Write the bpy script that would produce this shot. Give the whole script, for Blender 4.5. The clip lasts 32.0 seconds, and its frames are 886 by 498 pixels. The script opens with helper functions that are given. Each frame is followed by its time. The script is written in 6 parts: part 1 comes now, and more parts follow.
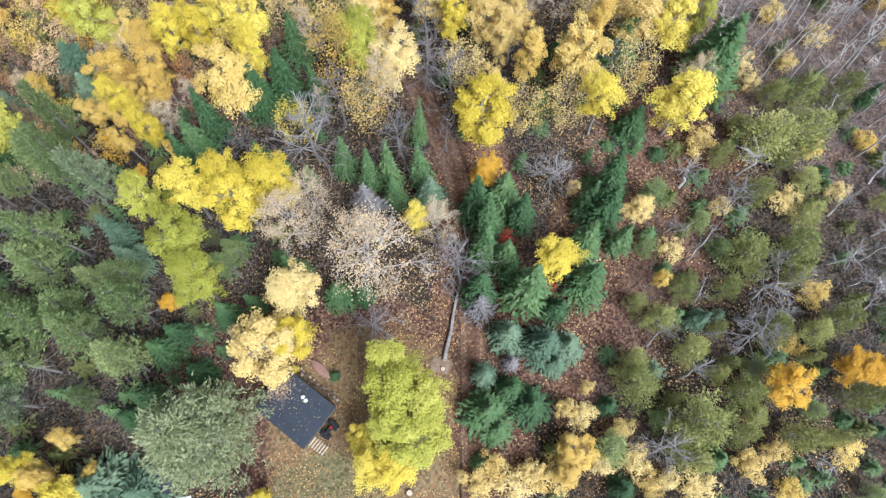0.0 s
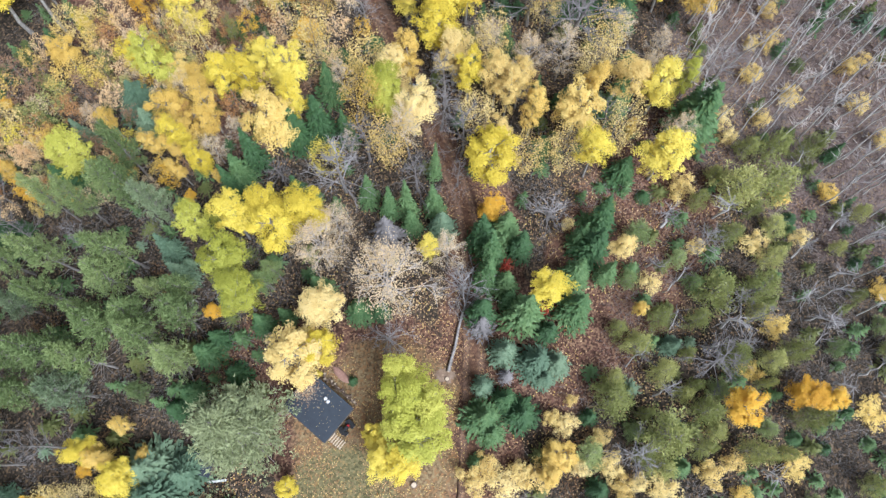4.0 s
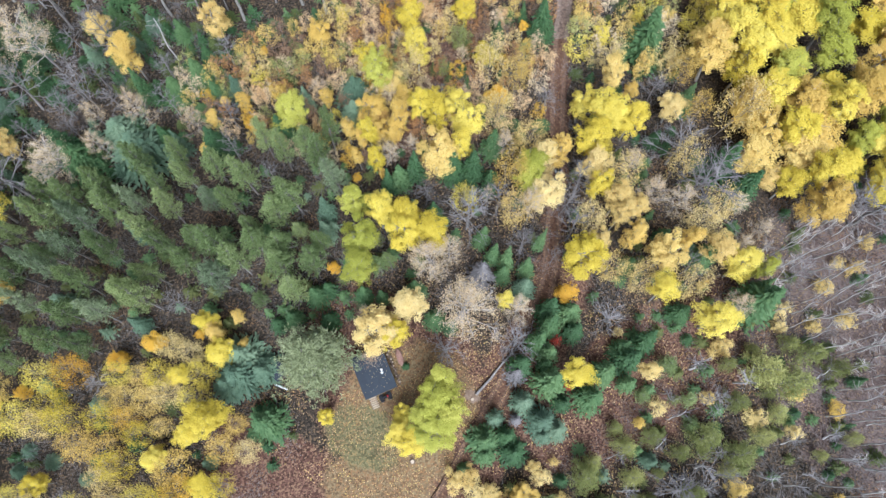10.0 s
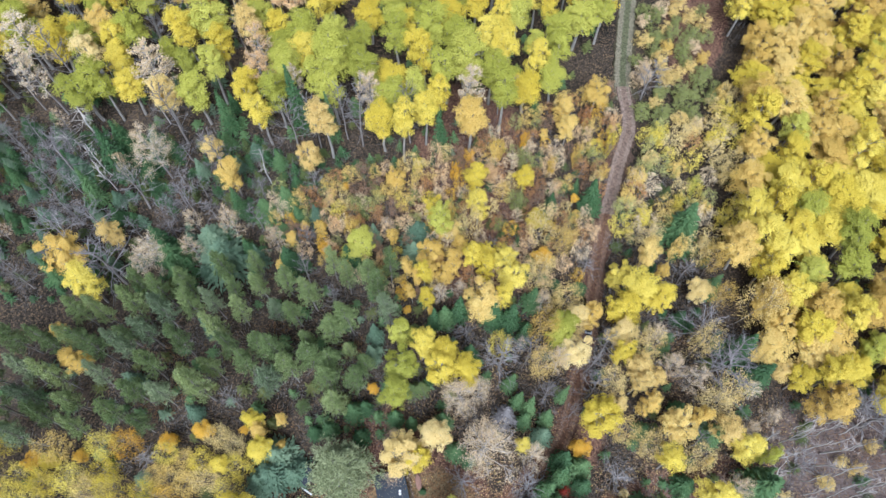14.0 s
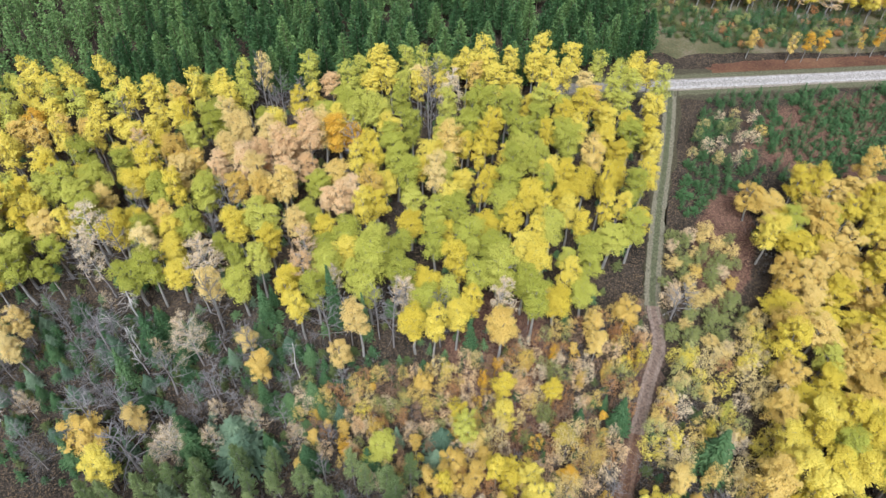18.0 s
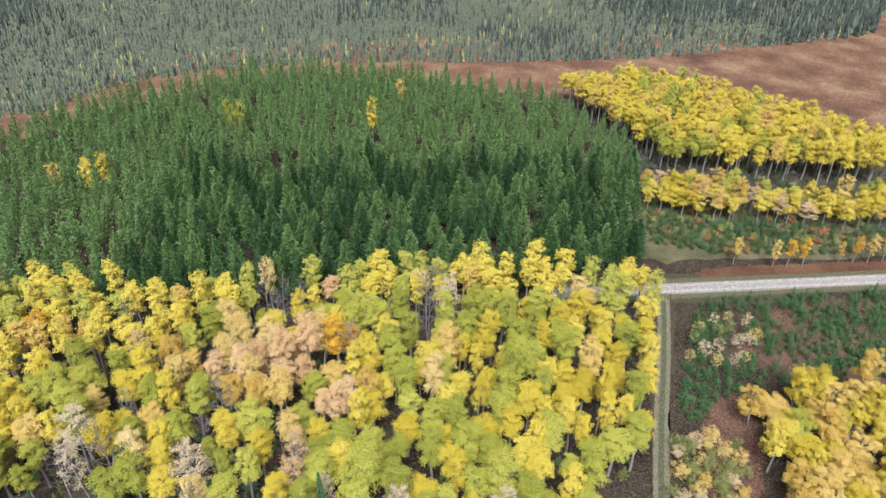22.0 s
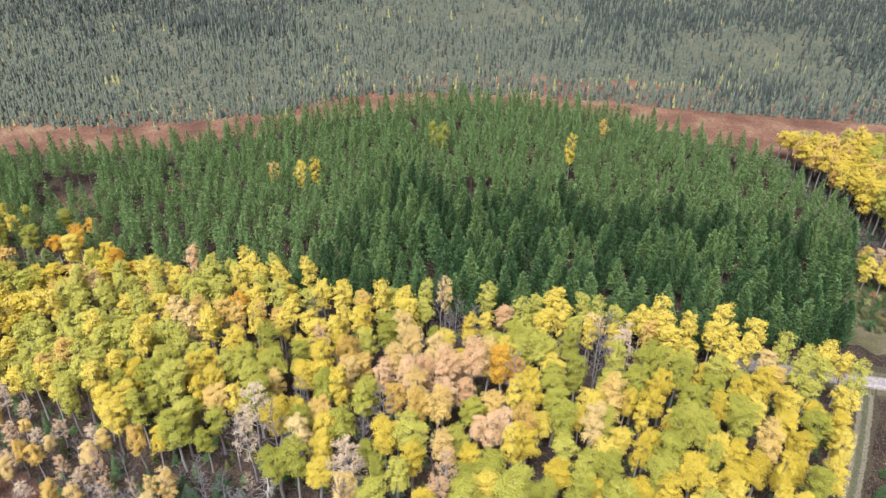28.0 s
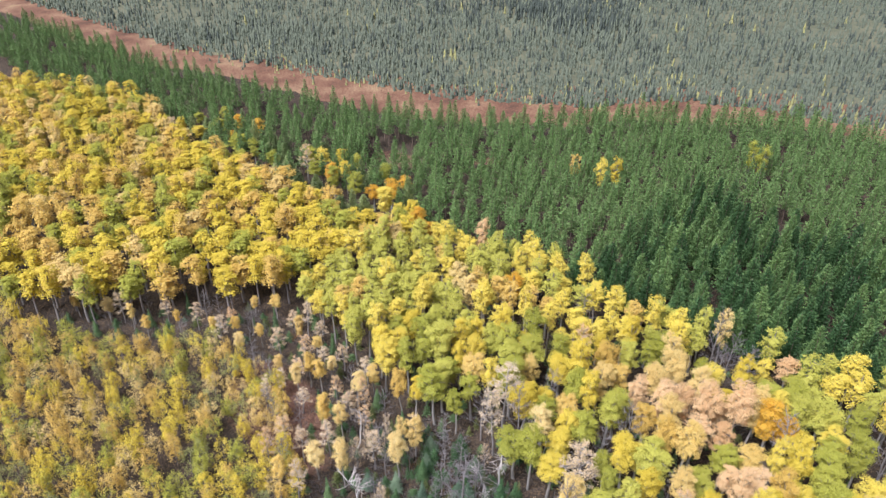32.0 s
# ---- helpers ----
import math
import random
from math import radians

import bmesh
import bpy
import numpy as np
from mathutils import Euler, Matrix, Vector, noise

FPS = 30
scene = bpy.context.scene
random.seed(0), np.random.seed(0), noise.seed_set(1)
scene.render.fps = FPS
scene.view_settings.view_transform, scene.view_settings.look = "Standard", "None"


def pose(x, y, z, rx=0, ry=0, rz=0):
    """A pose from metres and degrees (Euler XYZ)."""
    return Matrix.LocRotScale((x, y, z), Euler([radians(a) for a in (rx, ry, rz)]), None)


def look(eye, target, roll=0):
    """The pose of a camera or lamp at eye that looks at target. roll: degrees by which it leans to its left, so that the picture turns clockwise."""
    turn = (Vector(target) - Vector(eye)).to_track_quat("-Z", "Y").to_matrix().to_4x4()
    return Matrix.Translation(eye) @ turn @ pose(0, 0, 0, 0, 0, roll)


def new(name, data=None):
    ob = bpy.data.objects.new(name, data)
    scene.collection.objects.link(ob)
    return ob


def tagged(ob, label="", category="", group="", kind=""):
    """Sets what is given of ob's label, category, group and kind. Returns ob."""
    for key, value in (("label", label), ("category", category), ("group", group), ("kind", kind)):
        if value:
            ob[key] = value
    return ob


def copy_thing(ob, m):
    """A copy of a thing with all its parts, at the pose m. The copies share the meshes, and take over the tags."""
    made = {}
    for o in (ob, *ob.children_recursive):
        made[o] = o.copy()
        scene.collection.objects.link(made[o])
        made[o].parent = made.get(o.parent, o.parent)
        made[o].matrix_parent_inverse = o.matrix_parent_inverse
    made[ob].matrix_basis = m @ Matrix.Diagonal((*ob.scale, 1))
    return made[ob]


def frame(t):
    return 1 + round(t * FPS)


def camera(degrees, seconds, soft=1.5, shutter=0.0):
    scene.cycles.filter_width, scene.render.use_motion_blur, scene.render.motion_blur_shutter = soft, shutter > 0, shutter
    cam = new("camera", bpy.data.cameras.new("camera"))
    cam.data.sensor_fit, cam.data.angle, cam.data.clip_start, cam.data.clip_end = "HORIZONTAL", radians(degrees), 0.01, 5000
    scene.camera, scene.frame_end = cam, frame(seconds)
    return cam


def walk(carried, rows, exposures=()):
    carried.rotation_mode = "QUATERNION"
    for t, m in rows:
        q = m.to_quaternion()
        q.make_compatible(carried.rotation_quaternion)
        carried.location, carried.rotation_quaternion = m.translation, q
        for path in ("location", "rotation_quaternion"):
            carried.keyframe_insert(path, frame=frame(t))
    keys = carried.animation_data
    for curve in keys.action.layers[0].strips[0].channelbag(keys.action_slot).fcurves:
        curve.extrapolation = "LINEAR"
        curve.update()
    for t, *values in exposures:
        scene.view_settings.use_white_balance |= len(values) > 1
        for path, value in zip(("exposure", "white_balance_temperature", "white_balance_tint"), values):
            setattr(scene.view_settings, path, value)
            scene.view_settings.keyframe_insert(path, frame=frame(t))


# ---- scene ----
cam = camera(63.7, 32.0, soft=1.4)
METRES, EYE, TILT, LEAN, TURN = 50.0, 70.0, -73.5, 0.0, 0.0
ROWS = [
    (0.0, 0.0, 0.0, 0.0, 0.0, 0.0, 0.0),
    (0.5, -0.0005, -0.0256, 0.0069, 0.07, 0.0, -0.27),
    (1.0, -0.0007, -0.0491, 0.0134, 0.16, -0.01, -0.56),
    (1.5, -0.0009, -0.0754, 0.0209, 0.26, -0.02, -0.85),
    (2.0, -0.0011, -0.1015, 0.0281, 0.36, -0.02, -1.15),
    (2.5, -0.0009, -0.1276, 0.0353, 0.45, -0.03, -1.45),
    (3.0, -0.0009, -0.1539, 0.0427, 0.54, -0.04, -1.77),
    (3.5, -0.0016, -0.1803, 0.0499, 0.62, -0.04, -2.09),
    (5.5, 0.002, -0.2986, 0.089, 1.43, -0.29, -4.24),
    (6.0, 0.0028, -0.3302, 0.0982, 2.05, -0.36, -6.31),
    (6.5, 0.0028, -0.3648, 0.1091, 3.02, -0.58, -9.65),
    (7.0, 0.0028, -0.3998, 0.119, 4.03, -0.82, -13.04),
    (7.5, 0.003, -0.4368, 0.131, 5.06, -1.18, -16.28),
    (8.0, 0.0034, -0.4754, 0.1424, 5.97, -1.5, -19.04),
    (8.5, 0.0033, -0.5132, 0.1532, 6.91, -1.86, -21.86),
    (9.0, 0.0025, -0.5501, 0.1642, 7.81, -2.26, -24.48),
    (9.5, 0.0028, -0.5855, 0.175, 8.73, -2.7, -26.96),
    (10.0, 0.003, -0.6198, 0.1871, 9.31, -2.87, -28.39),
    (10.5, 0.0018, -0.6523, 0.1974, 9.59, -2.05, -29.12),
    (11.0, 0.0019, -0.6835, 0.2062, 9.85, -1.02, -29.78),
    (11.5, 0.0009, -0.7148, 0.2168, 10.22, -0.1, -30.65),
    (12.0, -0.0011, -0.7476, 0.2283, 10.7, 0.71, -31.85),
    (12.5, 0.001, -0.7794, 0.2367, 11.28, 1.59, -33.14),
    (13.0, 0.0025, -0.8137, 0.2475, 11.95, 2.35, -34.53),
    (13.5, 0.0012, -0.8446, 0.2545, 12.52, 3.21, -35.91),
    (14.0, 0.0017, -0.8642, 0.2604, 13.22, 4.02, -37.35),
    (14.5, 0.0005, -0.8755, 0.267, 13.99, 5.33, -38.94),
    (16.5, -0.0056, -0.8935, 0.2748, 14.92, 12.47, -41.22),
    (17.0, -0.0057, -0.8944, 0.2746, 15.03, 14.5, -41.4),
    (17.5, -0.006, -0.8945, 0.2747, 15.11, 16.57, -41.57),
    (18.0, -0.0063, -0.895, 0.2753, 15.15, 18.63, -41.64),
    (18.5, -0.0062, -0.8955, 0.275, 15.13, 20.7, -41.65),
    (19.0, -0.0065, -0.8961, 0.2751, 15.09, 22.76, -41.64),
    (19.5, -0.0063, -0.8967, 0.2753, 15.07, 24.79, -41.62),
    (20.0, -0.0066, -0.8973, 0.2755, 15.06, 26.77, -41.67),
    (20.5, -0.0069, -0.8976, 0.2748, 15.01, 28.81, -41.69),
    (21.0, -0.007, -0.8978, 0.2743, 14.95, 30.85, -41.68),
    (21.5, -0.0071, -0.8978, 0.2745, 14.9, 32.89, -41.68),
    (22.0, -0.0075, -0.8977, 0.2749, 14.84, 34.92, -41.65),
    (22.5, -0.0079, -0.8977, 0.2744, 14.81, 37.01, -41.73),
    (23.0, -0.0098, -0.9022, 0.2715, 15.51, 37.33, -43.03),
    (23.5, -0.0098, -0.9029, 0.2707, 16.8, 36.42, -45.28),
    (24.0, -0.0098, -0.9026, 0.2696, 17.6, 35.84, -46.6),
    (24.5, -0.0117, -0.9057, 0.2703, 19.51, 34.31, -49.34),
    (25.0, -0.0127, -0.9077, 0.2695, 21.69, 32.56, -52.17),
    (25.5, -0.0133, -0.9083, 0.2672, 23.9, 30.77, -54.73),
    (27.5, -0.0136, -0.9068, 0.2759, 25.89, 29.04, -56.46),
    (28.0, -0.0149, -0.9087, 0.2759, 26.26, 28.7, -56.8),
    (28.5, -0.0169, -0.9119, 0.2754, 28.63, 26.63, -58.85),
    (29.0, -0.0179, -0.9126, 0.276, 32.09, 23.58, -61.39),
    (29.5, -0.0192, -0.9145, 0.2763, 36.05, 20.0, -63.75),
    (30.0, -0.0206, -0.9168, 0.275, 40.94, 15.51, -66.12),
    (30.5, -0.0221, -0.9202, 0.2723, 47.2, 9.66, -68.41),
    (31.0, -0.0248, -0.9236, 0.2726, 55.59, 1.7, -70.54),
    (31.5, -0.0256, -0.9247, 0.2696, 65.54, -7.76, -72.24),
    (32.0, -0.0275, -0.9283, 0.2728, 77.26, -19.08, -73.31),
]
walk(cam, [(t, pose(0, 0, EYE, TILT, LEAN, TURN) @ pose(METRES * x, METRES * y, METRES * z, 90 + pitch, roll, yaw)) for t, x, y, z, yaw, pitch, roll in ROWS],
     exposures=((0.0, 0.63, 5650.0, 9.5), (8.0, 0.62, 5550.0, 9.5), (14.0, 0.46, 5400.0, 10.0), (18.0, 0.4, 5750.0, 9.0), (22.0, 0.44, 6000.0, 10.5), (26.0, 0.52, 6050.0, 20.0), (32.0, 0.6, 5900.0, 19.0)))
from mathutils.geometry import tessellate_polygon

# ---- light ----
SUN_EL, SUN_ROT = radians(56), radians(140)
world = bpy.data.worlds.new("overcast_sky")
scene.world = world
world.use_nodes = True
wn = world.node_tree
sky = wn.nodes.new("ShaderNodeTexSky")
sky.sky_type = "NISHITA"
sky.sun_disc = False
sky.sun_elevation, sky.sun_rotation = SUN_EL, SUN_ROT
sky.air_density, sky.dust_density, sky.ozone_density = 1.0, 4.0, 1.0
grey = wn.nodes.new("ShaderNodeHueSaturation")
grey.inputs["Saturation"].default_value = 0.32
wn.links.new(sky.outputs[0], grey.inputs["Color"])
back = wn.nodes["Background"]
wn.links.new(grey.outputs[0], back.inputs[0])
back.inputs[1].default_value = 0.08
sun_data = bpy.data.lights.new("sun", "SUN")
sun_data.energy, sun_data.angle, sun_data.color = 3.5, radians(30), (1.0, 0.98, 0.95)
sun = new("sun", sun_data)
sun.matrix_world = look((0, 0, 0), (-math.sin(SUN_ROT) * math.cos(SUN_EL), -math.cos(SUN_ROT) * math.cos(SUN_EL), -math.sin(SUN_EL)))


# ---- materials ----
def material(name, rough=0.8, metal=0.0):
    m = bpy.data.materials.new(name)
    m.use_nodes = True
    b = m.node_tree.nodes["Principled BSDF"]
    b.inputs["Roughness"].default_value = rough
    b.inputs["Metallic"].default_value = metal
    b.inputs["Specular IOR Level"].default_value = 0.25
    return m, m.node_tree, b


def ramp(nt, src, stops):
    r = nt.nodes.new("ShaderNodeValToRGB")
    e = r.color_ramp.elements
    while len(e) < len(stops):
        e.new(0.5)
    for k, (p, c) in zip(e, stops):
        k.position, k.color = p, (*c, 1)
    nt.links.new(src, r.inputs[0])
    return r.outputs[0]


def noise_at(nt, scale, detail=4.0, rough=0.6, coords=None):
    n = nt.nodes.new("ShaderNodeTexNoise")
    n.inputs["Scale"].default_value, n.inputs["Detail"].default_value, n.inputs["Roughness"].default_value = scale, detail, rough
    if coords is None:
        coords = nt.nodes.new("ShaderNodeNewGeometry").outputs["Position"]
    nt.links.new(coords, n.inputs["Vector"])
    return n.outputs["Fac"]


def mixed(nt, fac, a, b, mode="MIX"):
    x = nt.nodes.new("ShaderNodeMix")
    x.data_type, x.blend_type = "RGBA", mode
    if isinstance(fac, float):
        x.inputs[0].default_value = fac
    else:
        nt.links.new(fac, x.inputs[0])
    for s, v in ((6, a), (7, b)):
        if isinstance(v, tuple):
            x.inputs[s].default_value = (*v, 1)
        else:
            nt.links.new(v, x.inputs[s])
    return x.outputs[2]


def summed(nt, terms):
    total = None
    for src, k in terms:
        m = nt.nodes.new("ShaderNodeMath")
        m.operation = "MULTIPLY_ADD"
        nt.links.new(src, m.inputs[0])
        m.inputs[1].default_value = k
        m.inputs[2].default_value = 0.0
        if total is not None:
            nt.links.new(total, m.inputs[2])
        total = m.outputs[0]
    return total


def bumped(nt, bsdf, src, strength, dist):
    b = nt.nodes.new("ShaderNodeBump")
    b.inputs["Strength"].default_value, b.inputs["Distance"].default_value = strength, dist
    nt.links.new(src, b.inputs["Height"])
    nt.links.new(b.outputs[0], bsdf.inputs["Normal"])


def foliage(name, dark, mid, light, through_light=0.2):
    """Leaves or needles: tone by leaf, by tree and by patch of the crown; some light passes through."""
    m, nt, b = material(name, 0.6)
    geo = nt.nodes.new("ShaderNodeNewGeometry")
    info = nt.nodes.new("ShaderNodeObjectInfo")
    patch = noise_at(nt, 0.55, 3.0, 0.6, geo.outputs["Position"])
    clump = noise_at(nt, 2.1, 2.0, 0.5, geo.outputs["Position"])
    f = summed(nt, [(geo.outputs["Random Per Island"], 0.15), (info.outputs["Random"], 0.36), (patch, 0.34), (clump, 0.22)])
    col = ramp(nt, f, [(0.12, dark), (0.5, mid), (0.85, light)])
    nt.links.new(col, b.inputs["Base Color"])
    tr = nt.nodes.new("ShaderNodeBsdfTranslucent")
    nt.links.new(col, tr.inputs[0])
    mx = nt.nodes.new("ShaderNodeMixShader")
    mx.inputs[0].default_value = through_light
    nt.links.new(b.outputs[0], mx.inputs[1])
    nt.links.new(tr.outputs[0], mx.inputs[2])
    nt.links.new(mx.outputs[0], nt.nodes["Material Output"].inputs[0])
    return m


LEAF = {
    "yellow": foliage("yellow_leaves", (0.42, 0.32, 0.032), (0.67, 0.53, 0.06), (0.79, 0.675, 0.145), 0.14),
    "gold": foliage("gold_leaves", (0.46, 0.30, 0.06), (0.66, 0.46, 0.11), (0.78, 0.61, 0.22), 0.14),
    "orange": foliage("orange_leaves", (0.52, 0.27, 0.03), (0.71, 0.42, 0.045), (0.78, 0.54, 0.09)),
    "lime": foliage("lime_leaves", (0.20, 0.215, 0.032), (0.40, 0.405, 0.06), (0.59, 0.56, 0.115), 0.14),
    "palegold": foliage("pale_gold_leaves", (0.55, 0.36, 0.10), (0.72, 0.55, 0.20), (0.80, 0.66, 0.32)),
    "pale": foliage("pale_peach_leaves", (0.52, 0.36, 0.20), (0.70, 0.54, 0.33), (0.78, 0.66, 0.46)),
    "peach": foliage("peach_leaves", (0.55, 0.33, 0.15), (0.74, 0.51, 0.26), (0.80, 0.62, 0.38)),
    "rust": foliage("rust_leaves", (0.26, 0.12, 0.05), (0.42, 0.21, 0.08), (0.55, 0.32, 0.14)),
    "brown": foliage("dry_brown_leaves", (0.13, 0.07, 0.04), (0.25, 0.145, 0.085), (0.36, 0.24, 0.15), 0.1),
    "red": foliage("red_leaves", (0.22, 0.02, 0.015), (0.35, 0.05, 0.03), (0.45, 0.10, 0.05)),
    "fir": foliage("fir_needles", (0.026, 0.058, 0.027), (0.066, 0.136, 0.052), (0.165, 0.255, 0.10), 0.1),
    "blue": foliage("blue_spruce_needles", (0.05, 0.09, 0.06), (0.115, 0.185, 0.115), (0.23, 0.31, 0.19), 0.12),
    "pine": foliage("pine_needles", (0.08, 0.115, 0.07), (0.22, 0.285, 0.16), (0.40, 0.46, 0.26), 0.2),
    "whitepine": foliage("white_pine_needles", (0.13, 0.16, 0.085), (0.34, 0.38, 0.20), (0.54, 0.56, 0.31), 0.2),
    "olivepine": foliage("olive_pine_needles", (0.055, 0.085, 0.04), (0.205, 0.275, 0.105), (0.44, 0.50, 0.21), 0.2),
    "olive": foliage("olive_cedar_needles", (0.08, 0.095, 0.035), (0.28, 0.305, 0.10), (0.56, 0.54, 0.20), 0.2),
    "redpine": foliage("red_pine_needles", (0.010, 0.026, 0.010), (0.056, 0.124, 0.042), (0.25, 0.38, 0.12), 0.06),
    "youngpine": foliage("young_pine_needles", (0.03, 0.07, 0.028), (0.075, 0.155, 0.055), (0.16, 0.26, 0.10), 0.12),
    "bogspruce": foliage("bog_spruce_needles", (0.058, 0.08, 0.06), (0.112, 0.135, 0.095), (0.19, 0.21, 0.14), 0.1),
    "bogdark": foliage("dark_bog_spruce_needles", (0.03, 0.042, 0.036), (0.062, 0.078, 0.062), (0.115, 0.13, 0.10), 0.1),
    "larch": foliage("larch_needles", (0.13, 0.14, 0.065), (0.25, 0.25, 0.105), (0.38, 0.36, 0.13), 0.1),
    "grey": foliage("dry_grey_twigs", (0.13, 0.12, 0.12), (0.22, 0.205, 0.205), (0.34, 0.325, 0.325), 0.0),
    "palewood": foliage("pale_dry_twigs", (0.32, 0.29, 0.27), (0.46, 0.42, 0.39), (0.60, 0.56, 0.52), 0.0),
    "shrubgreen": foliage("green_shrub_leaves", (0.05, 0.075, 0.025), (0.11, 0.14, 0.045), (0.2, 0.21, 0.07), 0.2),
}


def bark(name, dark, light, marks):
    m, nt, b = material(name, 0.85)
    co = nt.nodes.new("ShaderNodeTexCoord").outputs["Object"]
    col = ramp(nt, noise_at(nt, 3.0, 5.0, 0.7, co), [(0.3, dark), (0.65, light)])
    spots = ramp(nt, noise_at(nt, 9.0, 2.0, 0.5, co), [(0.62, (0, 0, 0)), (0.68, (1, 1, 1))])
    nt.links.new(mixed(nt, spots, col, marks), b.inputs["Base Color"])
    bumped(nt, b, noise_at(nt, 12.0, 4.0, 0.7, co), 0.4, 0.02)
    return m


PALE_BARK = bark("pale_aspen_bark", (0.20, 0.185, 0.165), (0.40, 0.38, 0.35), (0.08, 0.07, 0.06))
WHITE_BARK = bark("white_birch_bark", (0.42, 0.40, 0.39), (0.62, 0.60, 0.58), (0.12, 0.11, 0.10))
GREY_BARK = bark("grey_bark", (0.16, 0.145, 0.135), (0.34, 0.315, 0.30), (0.10, 0.09, 0.08))
BROWN_BARK = bark("brown_pine_bark", (0.12, 0.085, 0.065), (0.27, 0.20, 0.16), (0.07, 0.05, 0.04))


def litter_material(name, stops, speck, speck_share, scale=1.0, bump=0.5):
    """Ground covered with fallen leaves: wide stains, small mottling, single bright leaves."""
    m, nt, b = material(name, 0.95)
    wide = noise_at(nt, 0.09 * scale, 4.0, 0.6)
    fine = noise_at(nt, 1.6 * scale, 6.0, 0.75)
    f = summed(nt, [(wide, 0.5), (fine, 0.5)])
    col = ramp(nt, f, [(0.5 + (p - 0.5) * 0.55, c) for p, c in stops])
    v = nt.nodes.new("ShaderNodeTexVoronoi")
    v.inputs["Scale"].default_value = 5.0 * scale
    nt.links.new(nt.nodes.new("ShaderNodeNewGeometry").outputs["Position"], v.inputs["Vector"])
    pick = ramp(nt, v.outputs["Color"], [(1 - speck_share - 0.04, (0, 0, 0)), (1 - speck_share, (1, 1, 1))])
    nt.links.new(mixed(nt, pick, col, speck), b.inputs["Base Color"])
    bumped(nt, b, fine, bump, 0.15)
    return m


VERGE = litter_material("dry_verge_grass", [(0.3, (0.07, 0.07, 0.035)), (0.47, (0.12, 0.115, 0.055)), (0.6, (0.17, 0.14, 0.09)), (0.75, (0.24, 0.21, 0.15))], (0.17, 0.11, 0.06), 0.14)
MOSS = litter_material("grey_green_moss", [(0.3, (0.075, 0.085, 0.055)), (0.5, (0.125, 0.135, 0.085)), (0.7, (0.18, 0.175, 0.11))], (0.15, 0.13, 0.08), 0.2, 0.3, 0.6)
BOG = litter_material("rusty_bog", [(0.28, (0.075, 0.045, 0.03)), (0.42, (0.15, 0.075, 0.048)), (0.55, (0.225, 0.125, 0.075)), (0.66, (0.30, 0.20, 0.12)), (0.78, (0.34, 0.29, 0.12))], (0.11, 0.055, 0.035), 0.2, 0.55, 0.8)
REDBANK = litter_material("red_grass_bank", [(0.3, (0.07, 0.035, 0.022)), (0.5, (0.13, 0.06, 0.035)), (0.7, (0.18, 0.10, 0.055))], (0.2, 0.12, 0.06), 0.15)



def speckled(nt, stops, speck, share, scale=1.0):
    """Colour of leaf-strewn ground, at two scales, with single leaves."""
    v = nt.nodes.new("ShaderNodeTexVoronoi")
    v.inputs["Scale"].default_value = 5.0 * scale
    nt.links.new(nt.nodes.new("ShaderNodeNewGeometry").outputs["Position"], v.inputs["Vector"])
    sep = nt.nodes.new("ShaderNodeSeparateColor")
    nt.links.new(v.outputs["Color"], sep.inputs[0])
    f = summed(nt, [(noise_at(nt, 0.09 * scale, 4.0, 0.6), 0.4), (noise_at(nt, 1.4 * scale, 6.0, 0.8), 0.4), (sep.outputs[0], 0.22)])
    c = ramp(nt, f, stops)
    return mixed(nt, ramp(nt, sep.outputs[1], [(0.98 - share, (0, 0, 0)), (1 - share, (1, 1, 1))]), c, speck)


def oval(nt, x, y, rx, ry, turn, rough=0.5):
    """How far inside a wavering oval of ground a place lies."""
    mp = nt.nodes.new("ShaderNodeMapping")
    mp.vector_type = "TEXTURE"
    mp.inputs["Location"].default_value = (x, y, 0)
    mp.inputs["Rotation"].default_value = (0, 0, radians(turn))
    mp.inputs["Scale"].default_value = (rx, ry, 50)
    nt.links.new(nt.nodes.new("ShaderNodeNewGeometry").outputs["Position"], mp.inputs["Vector"])
    ln = nt.nodes.new("ShaderNodeVectorMath")
    ln.operation = "LENGTH"
    nt.links.new(mp.outputs[0], ln.inputs[0])
    f = summed(nt, [(ln.outputs["Value"], 1.0), (noise_at(nt, 0.35, 5.0, 0.65), rough)])
    return ramp(nt, f, [(0.72 + rough * 0.5, (1, 1, 1)), (1.0, (0, 0, 0))]) if rough < 0.5 else ramp(nt, f, [(0.9, (1, 1, 1)), (1.0, (0, 0, 0))])


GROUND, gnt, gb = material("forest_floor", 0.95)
# default leaf ground kept near black: shade between the trees, put into the colour
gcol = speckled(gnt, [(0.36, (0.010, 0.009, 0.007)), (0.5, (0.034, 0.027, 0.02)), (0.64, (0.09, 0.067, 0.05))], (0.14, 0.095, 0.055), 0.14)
red = speckled(gnt, [(0.37, (0.035, 0.018, 0.013)), (0.5, (0.092, 0.047, 0.033)), (0.63, (0.18, 0.098, 0.07))], (0.22, 0.135, 0.085), 0.22)
tan = speckled(gnt, [(0.37, (0.085, 0.055, 0.03)), (0.5, (0.165, 0.112, 0.06)), (0.63, (0.27, 0.205, 0.11))], (0.25, 0.145, 0.07), 0.25)
turf = speckled(gnt, [(0.37, (0.07, 0.065, 0.03)), (0.5, (0.14, 0.125, 0.06)), (0.62, (0.21, 0.185, 0.095))], (0.25, 0.18, 0.08), 0.15)
